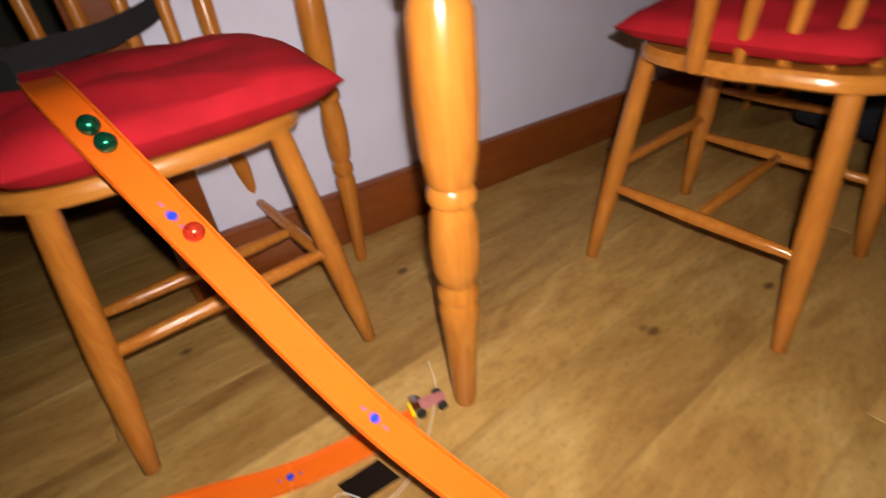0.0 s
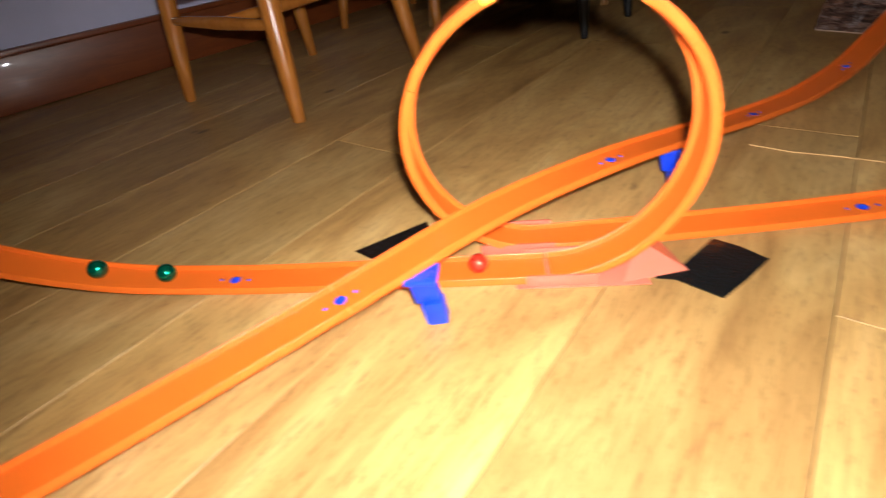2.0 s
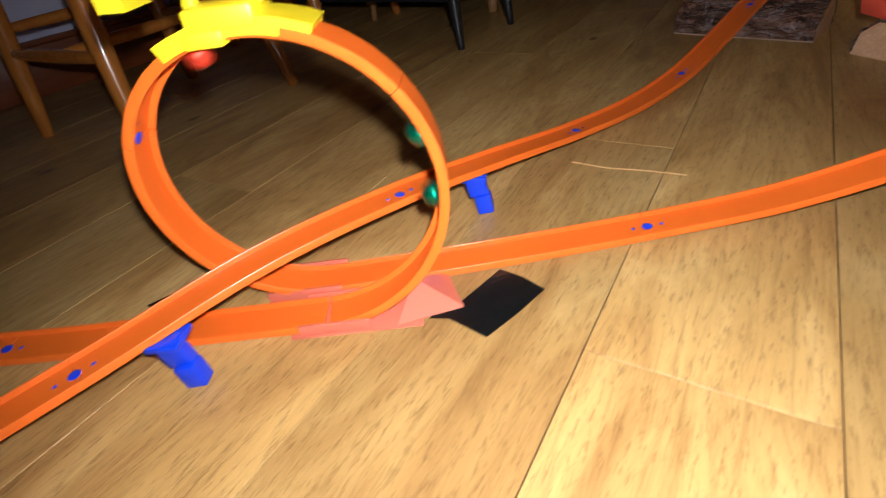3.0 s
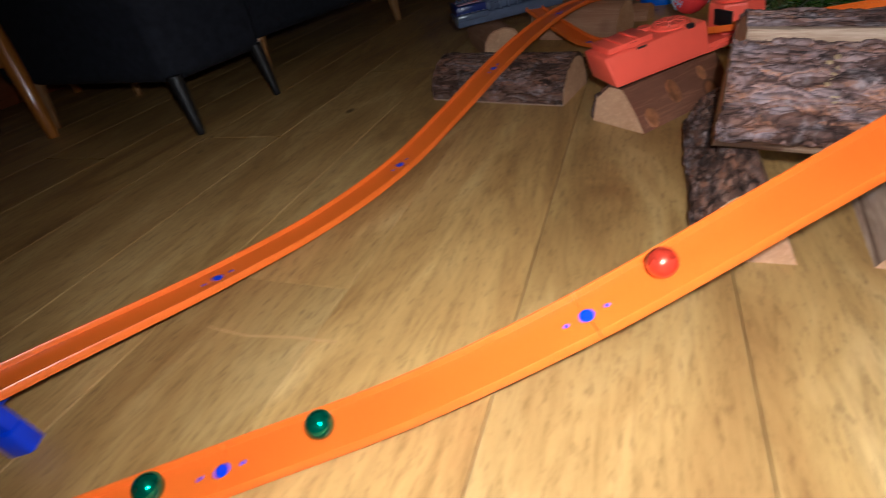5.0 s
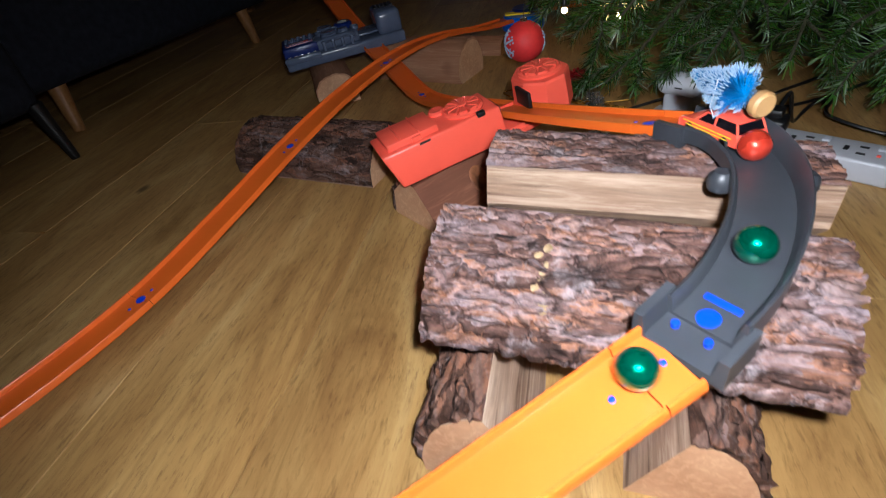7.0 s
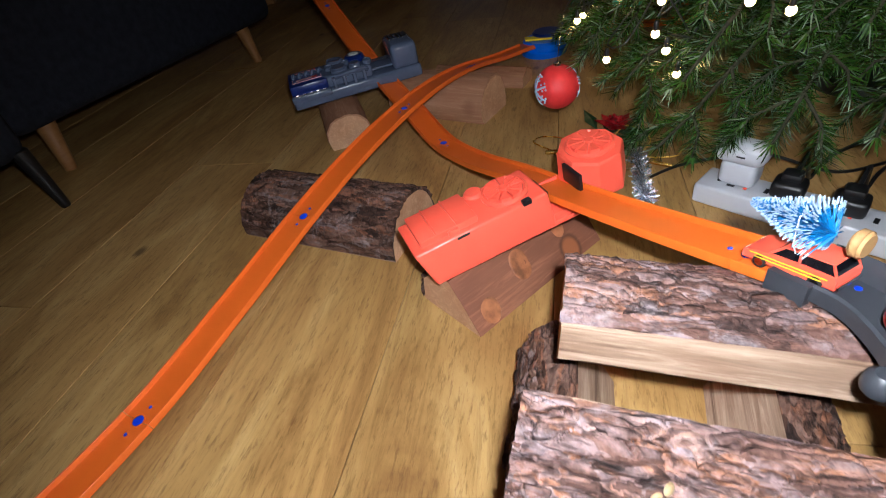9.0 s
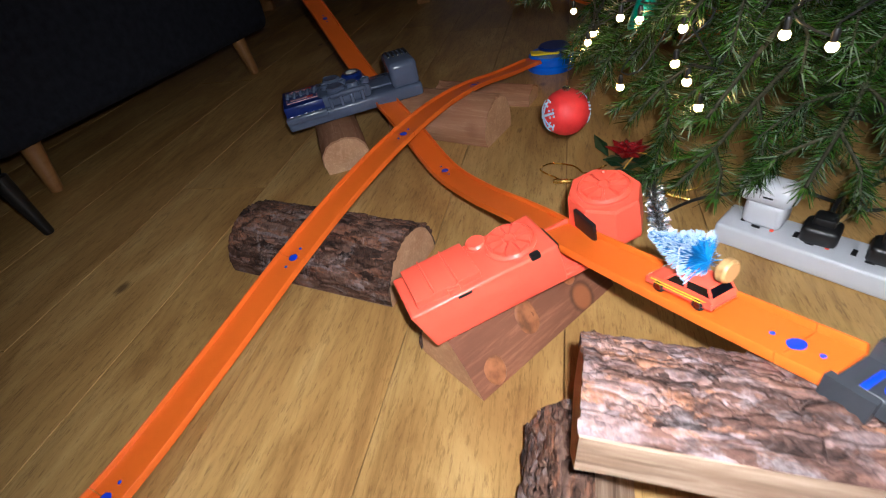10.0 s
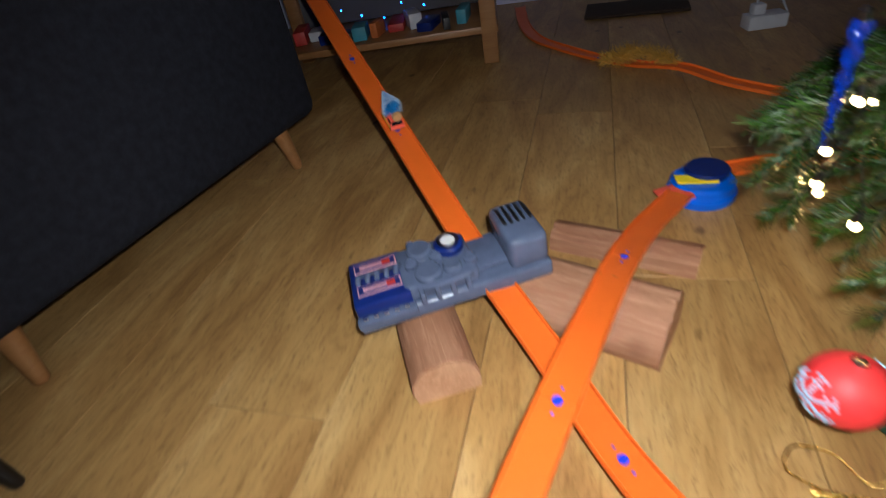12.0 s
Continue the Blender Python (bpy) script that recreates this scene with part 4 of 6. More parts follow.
def build_grey_booster():
    r = tagged(root("grey_booster", pose(1.651, 2.852, 0.0625, 0, -2.5, 28) @ Matrix.Diagonal((1.13, 1.26, 1.13, 1))), "blue-grey plastic car booster styled like an engine, on a log", "toy booster", "toy race track")
    part("base", Geo().box((0.235, 0.082, 0.022), pose(0.1185, 0, 0.011), 0.005, 3), GREY, r)
    part("engine_block", Geo().box((0.09, 0.07, 0.022), pose(0.105, 0, 0.031), 0.006, 3), GREY, r)
    lid = part("battery_cover", Geo().box((0.066, 0.074, 0.02), pose(0.036, 0, 0.031), 0.003), NAVY, r, "navy battery cover with printed stripes")
    for y in (0.021, -0.016):
        bar = part("print_bar", Geo().box((0.052, 0.0145, 0.001), pose(0.036, y, 0.0415), 0.0), PRINT_PINK, lid, "pink printed panel")
        part("print_field", Geo().box((0.049, 0.0115, 0.001), pose(0.036, y, 0.0420), 0.0), NAVY, bar, "navy printed field")
        part("print_line", Geo().box((0.036, 0.0050, 0.001), pose(0.035, y, 0.0424), 0.0), PRINT_PINK, bar)
        part("print_line", Geo().box((0.010, 0.0075, 0.001), pose(0.050, y, 0.0427), 0.0), RED_DARK, bar)
    for k in range(5):
        part("pipe_bend", Geo().tube(spline([(0.012 + k * 0.0115, -0.004, 0.041), (0.014 + k * 0.0115, 0.001, 0.0465), (0.019 + k * 0.0115, 0.009, 0.041)], 0.002), 0.0032, 8), GREY, lid)
    part("front_lip", Geo().box((0.07, 0.012, 0.012), pose(0.036, -0.042, 0.02), 0.003), GREY, r)
    g = Geo()
    for k in range(5):
        g.box((0.006, 0.004, 0.003), pose(0.012 + k * 0.012, -0.043, 0.027), 0.001)
    part("rivet_strip", g, CHROME, r)
    for x, y, rr in ((0.092, 0.018, 0.016), (0.094, -0.022, 0.016), (0.122, -0.024, 0.011)):
        part("cylinder_cap", Geo().lathe([(rr, 0), (rr, 0.006), (rr * 0.8, 0.009), (rr * 0.5, 0.0085), (0.001, 0.0085)], pose(x, y, 0.041), 20), GREY, r)
    knob = part("dial", Geo().lathe([(0.018, 0), (0.018, 0.008), (0.015, 0.011), (0.001, 0.011)], pose(0.128, 0.012, 0.041), 26), NAVY, r, "navy round dial")
    part("dial_face", Geo().lathe([(0.009, 0), (0.009, 0.0012), (0.001, 0.0014)], pose(0.128, 0.012, 0.0515), 20), PAPER, knob, "white dial face")
    for x, y, rr in ((0.078, -0.002, 0.0085), (0.108, 0.0, 0.0075), (0.145, -0.020, 0.008), (0.084, 0.030, 0.006)):
        part("bolt_cap", Geo().lathe([(rr, 0), (rr, 0.0065), (rr * 0.72, 0.0080), (rr * 0.66, 0.0060), (0.001, 0.0060)], pose(x, y, 0.041), 16), GREY, r)
    for x in (0.080, 0.098, 0.116, 0.134):
        part("side_fin", Geo().box((0.006, 0.010, 0.018), pose(x, -0.0395, 0.030), 0.002), GREY, r)
    part("dial_ring", Geo().lathe([(0.0135, 0), (0.0138, 0.0012), (0.0120, 0.0016), (0.0100, 0.0010)], pose(0.128, 0.012, 0.0515), 24), CHROME, r, "silver dial ring")
    part("lane_plate", Geo().box((0.05, 0.05, 0.004), pose(0.164, 0, 0.0285), 0.001), GREY, r)
    part("end_tower", Geo().box((0.048, 0.074, 0.044), pose(0.211, 0, 0.040), 0.009, 3), GREY, r)
    g = Geo()
    for k in range(5):
        g.box((0.004, 0.03, 0.004), pose(0.196 + k * 0.008, 0.01, 0.0625), 0.0012)
    part("rib_panel", g, BLACK, r, "dark slots in the tower")
    part("pipe", Geo().tube(spline([(0.075, -0.03, 0.036), (0.1, -0.039, 0.04), (0.13, -0.038, 0.04), (0.145, -0.028, 0.034)], 0.004), 0.005, 8), GREY, r)


def build_turning_gate():
    r = tagged(root("turning_gate", pose(2.14, 3.245, 0, 0, 0, 20)), "bright blue round plastic gate with a yellow arrow on the floor", "toy track gate", "toy race track")
    part("drum", Geo().lathe([(0.054, 0), (0.056, 0.004), (0.056, 0.014), (0.052, 0.017), (0.052, 0.03), (0.047, 0.035), (0.001, 0.036)], None, 36), SKY, r)
    part("cap", Geo().lathe([(0.036, 0.034), (0.037, 0.043), (0.033, 0.047), (0.001, 0.047)], pose(0.012, 0.012, 0), 30), NAVY, r, "dark blue cap")
    part("arrow", Geo().add([(-0.05, -0.01, 0.037), (0.01, -0.03, 0.037), (0.02, -0.012, 0.037), (-0.045, 0.014, 0.037), (-0.05, -0.01, 0.041), (0.01, -0.03, 0.041), (0.02, -0.012, 0.041), (-0.045, 0.014, 0.041)], [(4, 5, 6, 7), (0, 1, 5, 4), (1, 2, 6, 5), (2, 3, 7, 6), (3, 0, 4, 7)]), YELLOW, r, "yellow arrow", False)
    part("entry_ramp", Geo().box((0.05, 0.05, 0.006), pose(-0.06, -0.02, 0.026, 0, -8, 0), 0.002), RED_BOX, r, "red entry ramp")


def build_car(m):
    """A red estate car with a frosted blue bottle-brush tree on its roof, front towards +x."""
    r = root("toy_car", m)
    tagged(r, "red diecast estate car with yellow stripes and roof tree", "toy car")
    b = bmesh.new()
    prof = [(-0.034, 0.006), (-0.035, 0.013), (-0.033, 0.0165), (-0.012, 0.0172), (0.012, 0.0168), (0.030, 0.0150), (0.035, 0.0125), (0.0355, 0.006)]
    for y, s in ((-0.0135, 0.97), (-0.0145, 1.0), (0.0145, 1.0), (0.0135, 0.97)):
        for x, z in prof:
            b.verts.new((x * s, y, z))
    b.verts.ensure_lookup_table()
    n = len(prof)
    for i in range(3):
        for j in range(n):
            b.faces.new([b.verts[i * n + j], b.verts[i * n + (j + 1) % n], b.verts[(i + 1) * n + (j + 1) % n], b.verts[(i + 1) * n + j]])
    b.faces.new([b.verts[j] for j in range(n)][::-1])
    b.faces.new([b.verts[3 * n + j] for j in range(n)])
    bmesh.ops.recalc_face_normals(b, faces=b.faces[:])
    body = part("body", Geo().bm(b), RED_BOX, r)
    part("stripe", Geo().box((0.058, 0.0004, 0.0008), pose(0, -0.0147, 0.0128), 0.0).box((0.058, 0.0004, 0.0008), pose(0, 0.0147, 0.0128), 0.0).box((0.05, 0.0004, 0.0008), pose(0, -0.0147, 0.010), 0.0).box((0.05, 0.0004, 0.0008), pose(0, 0.0147, 0.010), 0.0), YELLOW, body, "yellow stripe")
    part("headlight", Geo().box((0.0012, 0.006, 0.003), pose(0.0345, -0.009, 0.0115), 0.0004), PAPER, body)
    part("headlight", Geo().box((0.0012, 0.006, 0.003), pose(0.0345, 0.009, 0.0115), 0.0004), PAPER, body)
    part("bumper", Geo().box((0.002, 0.027, 0.003), pose(0.0355, 0, 0.0075), 0.0006), CHROME, body)
    part("bumper", Geo().box((0.002, 0.027, 0.003), pose(-0.0352, 0, 0.0075), 0.0006), CHROME, body)
    b = bmesh.new()
    for z, x0, x1, w in ((0.0165, -0.0335, 0.014, 0.0128), (0.0245, -0.0300, 0.004, 0.0112)):
        for x, y in ((x0, -w), (x1, -w), (x1, w), (x0, w)):
            b.verts.new((x, y, z))
    b.verts.ensure_lookup_table()
    for i in range(4):
        b.faces.new([b.verts[i], b.verts[(i + 1) % 4], b.verts[4 + (i + 1) % 4], b.verts[4 + i]])
    b.faces.new([b.verts[k] for k in (4, 5, 6, 7)])
    bmesh.ops.recalc_face_normals(b, faces=b.faces[:])
    part("glasshouse", Geo().bm(b), GLASS_DARK, r, "dark glossy windows", False)
    part("roof", Geo().box((0.036, 0.0232, 0.0016), pose(-0.013, 0, 0.0249), 0.0006), RED_BOX, r)
    g = Geo()
    for x0, z0, x1, z1 in ((0.014, 0.0165, 0.004, 0.0248), (-0.008, 0.0165, -0.008, 0.0248), (-0.0335, 0.0165, -0.030, 0.0248)):
        for y0, y1 in ((-0.0130, -0.0114), (0.0130, 0.0114)):
            g.rod((x0, y0, z0), (x1, y1, z1), 0.0011, n=6)
    part("pillar_frame", g, RED_BOX, r)
    for x in (0.0215, -0.0205):
        for y in (-0.0125, 0.0125):
            w = part("wheel", Geo().lathe([(0.0050, -0.002), (0.0056, -0.001), (0.0056, 0.001), (0.0050, 0.002)], pose(x, y, 0.0057, 90, 0, 0), 18), RUBBER, r)
            part("rim", Geo().lathe([(0.0034, -0.0022), (0.0034, 0.0022), (0.0012, 0.0027)], pose(x, y, 0.0057, 90 if y > 0 else 90, 0, 0), 14), CHROME, w)
    # the tree lies along the roof, its foot to the back
    rng = random.Random(8)
    g, tip = Geo(), Geo()
    base, axis = Vector((-0.030, 0, 0.041)), Vector((0.97, 0, 0.10)).normalized()
    for k in range(1100):
        t = rng.random()
        a = rng.random() * 2 * math.pi
        rad = (0.0225 * (1 - t) + 0.004) * rng.uniform(0.75, 1.05)
        p = base + axis * (0.008 + 0.062 * t)
        d = (Vector((0.28, math.cos(a), math.sin(a)))).normalized()
        if (p + d * rad).z < 0.0262:
            rad *= 0.55
            if (p + d * rad).z < 0.0262:
                continue
        q = p + d * rad
        s = d.orthogonal().normalized() * 0.00035
        s2 = d.cross(s).normalized() * 0.00035
        mid = p + d * rad * 0.8
        g.add([p + s, p - s * 0.5 + s2, p - s * 0.5 - s2, mid + s, mid - s * 0.5 + s2, mid - s * 0.5 - s2], [(0, 1, 4, 3), (1, 2, 5, 4), (2, 0, 3, 5)])
        tip.add([mid + s * 1.5, mid - s + s2 * 1.5, mid - s - s2 * 1.5, q + s, q - s * 0.5 + s2, q - s * 0.5 - s2], [(0, 1, 4, 3), (1, 2, 5, 4), (2, 0, 3, 5), (3, 4, 5)])
    tree = part("roof_tree", g, BRUSH_BLUE, r, "blue bottle-brush tree lying on the roof")
    part("frosting", tip, FROST, tree, "white frosted tips")
    part("tree_foot", Geo().rod(base - axis * 0.012, base - axis * 0.003, 0.0105, 0.0105, n=24), TAN, tree, "round pale wooden foot")
    part("tie", Geo().tube([Vector((-0.004, -0.0122, 0.0235)), Vector((-0.004, -0.017, 0.034)), Vector((-0.003, -0.012, 0.054)), Vector((-0.003, 0.012, 0.054)), Vector((-0.004, 0.017, 0.034)), Vector((-0.004, 0.0122, 0.0235))], 0.0005, 6), PAPER, tree, "white string tie")
    return r


def build_balls():
    out = []
    for mat, label in ((MARBLE_R, "shiny metallic red ball rolling along the orange track"), (MARBLE_G, "shiny metallic green ball rolling along the orange track"), (MARBLE_G, "shiny metallic green ball rolling along the orange track")):
        ob = part("ball", Geo().ball(BALL_R, None, 40, 24), mat)
        out.append(tagged(ob, label, "ball", "rolling balls"))
    return out


def floor_bits():
    def sheet(name, pts, mat, label, cat, z=0.0006):
        vs = [(x, y, 0.0001) for x, y in pts] + [(x, y, z + 0.0004 * math.sin(9 * i)) for i, (x, y) in enumerate(pts)]
        n = len(pts)
        return tagged(part(name, Geo().add(vs, [tuple(range(n, 2 * n))] + [(i, (i + 1) % n, n + (i + 1) % n, n + i) for i in range(n)]), mat, None, "", False), label, cat)

    sheet("tape_patch", [(1.708, 1.591), (1.735, 1.588), (1.762, 1.579), (1.752, 1.54), (1.738, 1.499), (1.712, 1.503), (1.694, 1.506), (1.677, 1.499), (1.675, 1.508), (1.69, 1.516)], TAPE, "glossy black tape patch stuck on the floor", "tape", 0.0012)
    sheet("tape_patch", [(1.407, 1.479), (1.432, 1.455), (1.43, 1.41), (1.397, 1.387), (1.369, 1.389)], TAPE, "glossy black tape patch stuck on the floor", "tape", 0.0012)
    sheet("tape_patch", [(0.675, 0.955), (0.72, 0.965), (0.725, 1.03), (0.68, 1.02)], TAPE, "glossy black tape patch beside the short track", "tape", 0.0012)
    g = Geo().tube([(1.847, 1.847, 0.001), (1.80, 1.845, 0.001), (1.75, 1.838, 0.001), (1.70, 1.842, 0.001)], 0.0009, 6)
    tagged(part("straw", g, TAN), "pale dry straw lying on the floor", "straw")
    g = Geo().tube(spline([(0.70, 0.86, 0.002), (0.72, 0.90, 0.003), (0.69, 0.95, 0.002), (0.74, 0.99, 0.003), (0.73, 1.05, 0.002), (0.64, 1.16, 0.004), (0.58, 1.19, 0.002)], 0.008), 0.0007, 6)
    tagged(part("string", g, PAPER), "thin white string lying on the floor", "string")
    # small motor toy at the end of the short track
    r = tagged(root("toy_racer", pose(0.655, 1.135, 0.0, 0, 0, 75)), "small black and pink toy racer with silver wing", "toy car")
    part("body", Geo().box((0.055, 0.018, 0.012), pose(0, 0, 0.012), 0.004), plain("pink_plastic", (0.45, 0.16, 0.17), 0.4), r)
    part("wing", Geo().box((0.012, 0.03, 0.003), pose(-0.024, 0, 0.022), 0.001), CHROME, r)
    part("bumper", Geo().box((0.006, 0.028, 0.003), pose(-0.03, 0, 0.008), 0.001), YELLOW, r)
    for x in (-0.018, 0.018):
        for y in (-0.014, 0.014):
            part("wheel", Geo().lathe([(0.007, -0.004), (0.008, -0.002), (0.008, 0.002), (0.007, 0.004)], pose(x, y, 0.008, 90, 0, 0), 16), RUBBER, r)


# ---- furniture ----
def cushion(m, sx, sy, h):
    g, n = Geo(), 26
    rng = random.Random(3)
    top, bot = [], []
    for i in range(n + 1):
        for j in range(n + 1):
            u, v = 2 * i / n - 1, 2 * j / n - 1
            e = max(0.0, (1 - abs(u) ** 5) * (1 - abs(v) ** 5)) ** 0.5
            x, y = sx / 2 * u * (1 - 0.05 * v * v), sy / 2 * v * (1 - 0.05 * u * u)
            w = 0.013 * fbm(Vector((u * 1.3, v * 1.3, sx * 7)), 3)
            dimple = 0.012 * math.exp(-((u * u + v * v) / 0.02))
            top.append((x, y, h * 0.5 + (h * 0.5 + w) * e - dimple * e))
            bot.append((x, y, h * 0.5 - h * 0.48 * e))
    k = len(top)
    fs = []
    for i in range(n):
        for j in range(n):
            a = i * (n + 1) + j
            fs += [(a, a + n + 1, a + n + 2, a + 1), (k + a, k + a + 1, k + a + n + 2, k + a + n + 1)]
    return g.add(top + bot, fs, m)


def build_chair(m, label, back=0.0, inset=0.0):
    """A farmhouse chair: front towards +x, back at -x or turned round the seat by so many degrees, seat top at 0.445."""
    turn = pose(inset, 0, 0, 0, 0, back)
    r = tagged(root("dining_chair", m), label, "chair", "chairs round the table")
    b = bmesh.new()
    n, vs = 44, []
    for k in range(n):
        a = 2 * math.pi * k / n
        c, s = math.cos(a), math.sin(a)
        x = 0.20 * math.copysign(abs(c) ** 0.55, c)
        y = (0.205 - 0.015 * (c < 0)) * math.copysign(abs(s) ** 0.6, s)
        vs.append((x, y))
    rings = [(0.93, 0.417), (1.0, 0.424), (1.0, 0.437), (0.97, 0.445), (0.80, 0.445), (0.55, 0.439)]
    rows = [[b.verts.new((x * q, y * q, z)) for x, y in vs] for q, z in rings]
    for a, c in zip(rows, rows[1:]):
        for k in range(n):
            b.faces.new([a[k], a[(k + 1) % n], c[(k + 1) % n], c[k]])
    b.faces.new(rows[0][::-1])
    b.faces.new(rows[-1])
    part("seat", Geo().bm(b), PINE_X, r)
    feet, tops = [], []
    for sx in (1, -1):
        for sy in (1, -1):
            top, foot = Vector((0.165 if sx > 0 else -0.135, 0.14 * sy, 0.425)), Vector((0.192 * sx, 0.195 * sy, 0.0))
            part("leg", Geo().rod(foot, top, 0.0125, 0.0155, 0.0195), PINE, r)
            feet.append(foot)
            tops.append(top)

    def on(k, z):
        return feet[k].lerp(tops[k], z / 0.425)

    for a, c, z in ((0, 2, 0.17), (1, 3, 0.17)):
        part("stretcher", Geo().rod(on(a, z), on(c, z), 0.0085, 0.0085, 0.013), PINE, r)
    part("stretcher", Geo().rod((on(0, 0.17) + on(2, 0.17)) / 2, (on(1, 0.17) + on(3, 0.17)) / 2, 0.0085, 0.0085, 0.013), PINE, r)
    part("stretcher", Geo().rod(on(0, 0.215), on(1, 0.215), 0.0085, 0.0085, 0.012), PINE, r)
    for k in range(7):
        y = -0.165 + 0.055 * k
        edge = k in (0, 6)
        part("back_post" if edge else "spindle", Geo().rod(turn @ Vector((-0.172 + 0.03 * abs(k - 3) / 3, y, 0.43)), turn @ Vector((-0.215 + inset * 0.4, y * 1.1, 0.86)), 0.014 if edge else 0.0085, 0.012 if edge else 0.0075, 0.016 if edge else 0.0115), PINE, r)
    rail = [(turn @ Vector((-0.215 + inset * 0.4 - 0.012 * (1 - (y / 0.22) ** 2), y, 0.885)), turn.to_3x3() @ Vector((1, 0, 0))) for y in [-0.22 + 0.02 * k for k in range(23)]]
    part("top_rail", sweep(rail, [(-0.038, -0.011), (0.038, -0.011), (0.038, 0.011), (-0.038, 0.011)]), PINE_X, r)
    return r


def build_furniture():
    build_chair(pose(0.272, 0.94, 0, 0, 0, 2), "varnished pine spindle-back chair that holds the top of the track", 0.0, 0.062)
    tagged(part("seat_cushion", cushion(pose(0.335, 0.972, 0.443, 0, 2, 4), 0.31, 0.42, 0.078), CUSHION), "red cotton seat cushion on the pine chair", "cushion", "red cushions")
    tagged(part("seat_cushion", cushion(pose(0.735, 1.845, 0.444, 0, 0, 184), 0.38, 0.42, 0.06), CUSHION), "red cotton seat cushion on the pine chair", "cushion", "red cushions")
    chair = build_chair(pose(0.765, 1.845, 0, 0, 0, 181), "varnished pine spindle-back chair pulled up to the table", -54.0)
    tagged(copy_thing(chair, pose(0.60, 2.52, 0, 0, 0, 182)), "varnished pine spindle-back chair farther along the table")
    tagged(part("seat_cushion", cushion(pose(0.57, 2.52, 0.444, 0, 0, 184), 0.38, 0.42, 0.06), CUSHION), "red cotton seat cushion on the farther chair", "cushion", "red cushions")
    vs, fs, n = [], [], 14
    for i in range(n + 1):
        for j in range(n + 1):
            u, v = i / n, j / n
            q = Vector((0.655 + 0.175 * u, 2.395 + 0.075 * u, 0.50 - (0.34 - 0.05 * math.cos(5 * u)) * v))
            q += Vector((0.35, -0.9, 0)) * (0.012 * math.sin(13 * u + 2 * v) * v + 0.018 * v)
            vs.append(q)
    fs = [(i * (n + 1) + j, i * (n + 1) + j + 1, (i + 1) * (n + 1) + j + 1, (i + 1) * (n + 1) + j) for i in range(n) for j in range(n)]
    k = len(vs)
    back = [q + Vector((-0.0015, 0.004, 0)) for q in vs]
    rim = [i * (n + 1) for i in range(n + 1)] + [n * (n + 1) + j for j in range(1, n + 1)] + [i * (n + 1) + n for i in range(n - 1, -1, -1)] + list(range(n - 1, 0, -1))
    fs += [tuple(k + a for a in f[::-1]) for f in fs] + [(rim[a], rim[(a + 1) % len(rim)], k + rim[(a + 1) % len(rim)], k + rim[a]) for a in range(len(rim))]
    tagged(part("red_cloth", Geo().add(vs + back, fs), CUSHION), "red cotton cloth hanging over the side of a chair", "cloth")
    # strap round the chair's back that holds the track
    band = spline([(0.345, 0.842, 0.536), (0.32, 0.82, 0.538), (0.285, 0.825, 0.540), (0.25, 0.88, 0.541), (0.19, 0.98, 0.546), (0.125, 1.06, 0.57), (0.095, 1.11, 0.64), (0.09, 1.13, 0.75)], 0.012)
    tagged(part("strap", sweep([(p, UP) for p in band], [(-0.0018, -0.017), (0.0018, -0.017), (0.0018, 0.017), (-0.0018, 0.017)]), STRAP), "black webbing strap holding the track to the chair", "strap")
    r = tagged(root("track_clamp", pose(0.328, 0.859, 0.522, 0, 0, 8)), "blue plastic clamp at the top end of the track", "track clamp")
    part("jaw", Geo().box((0.03, 0.044, 0.006), pose(0, 0, -0.004), 0.0015), BLUE, r)
    part("screw", Geo().lathe([(0.008, -0.022), (0.008, -0.01), (0.004, -0.008), (0.004, -0.003)], None, 16), BLUE, r)
    # table on turned legs
    t = tagged(root("dining_table", pose(0.0, 0.0, 0.0)), "varnished pine table on turned legs", "table")
    turned = [(0.0165, 0), (0.019, 0.012), (0.0225, 0.10), (0.0265, 0.175), (0.0285, 0.205), (0.0245, 0.214), (0.0225, 0.219), (0.0285, 0.226), (0.0285, 0.238), (0.0225, 0.246), (0.0225, 0.250), (0.0275, 0.256), (0.031, 0.275), (0.0325, 0.31), (0.030, 0.345), (0.026, 0.364), (0.024, 0.37), (0.0305, 0.377), (0.0305, 0.388), (0.025, 0.396), (0.030, 0.405), (0.034, 0.44), (0.036, 0.50), (0.034, 0.58), (0.028, 0.60), (0.034, 0.61), (0.034, 0.62)]
    slim = [(q * 0.72, z) for q, z in turned]
    for x, y, prof in ((0.682, 1.188, turned), (0.225, 1.262, slim), (0.56, 2.86, turned), (0.30, 2.84, slim)):
        part("leg", Geo().lathe(prof, pose(x, y, 0), 28).box((0.066, 0.066, 0.10), pose(x, y, 0.668), 0.003), PINE, t)
    part("tabletop", Geo().box((0.60, 1.86, 0.026), pose(0.475, 2.02, 0.733), 0.008, 3), PINE_X, t)
    part("apron", Geo().box((0.02, 1.58, 0.09), pose(0.665, 2.02, 0.672), 0.003).box((0.02, 1.58, 0.09), pose(0.27, 2.02, 0.672), 0.003), PINE_X, t)
    # dark grey footstool and sofa
    s = tagged(root("footstool", pose(0.955, 2.49, 0, 0, 0, -6)), "dark grey upholstered footstool on thin black legs", "footstool")
    part("seat", Geo().box((0.62, 0.27, 0.27), pose(0, 0, 0.24), 0.03, 4), SOFA, s)
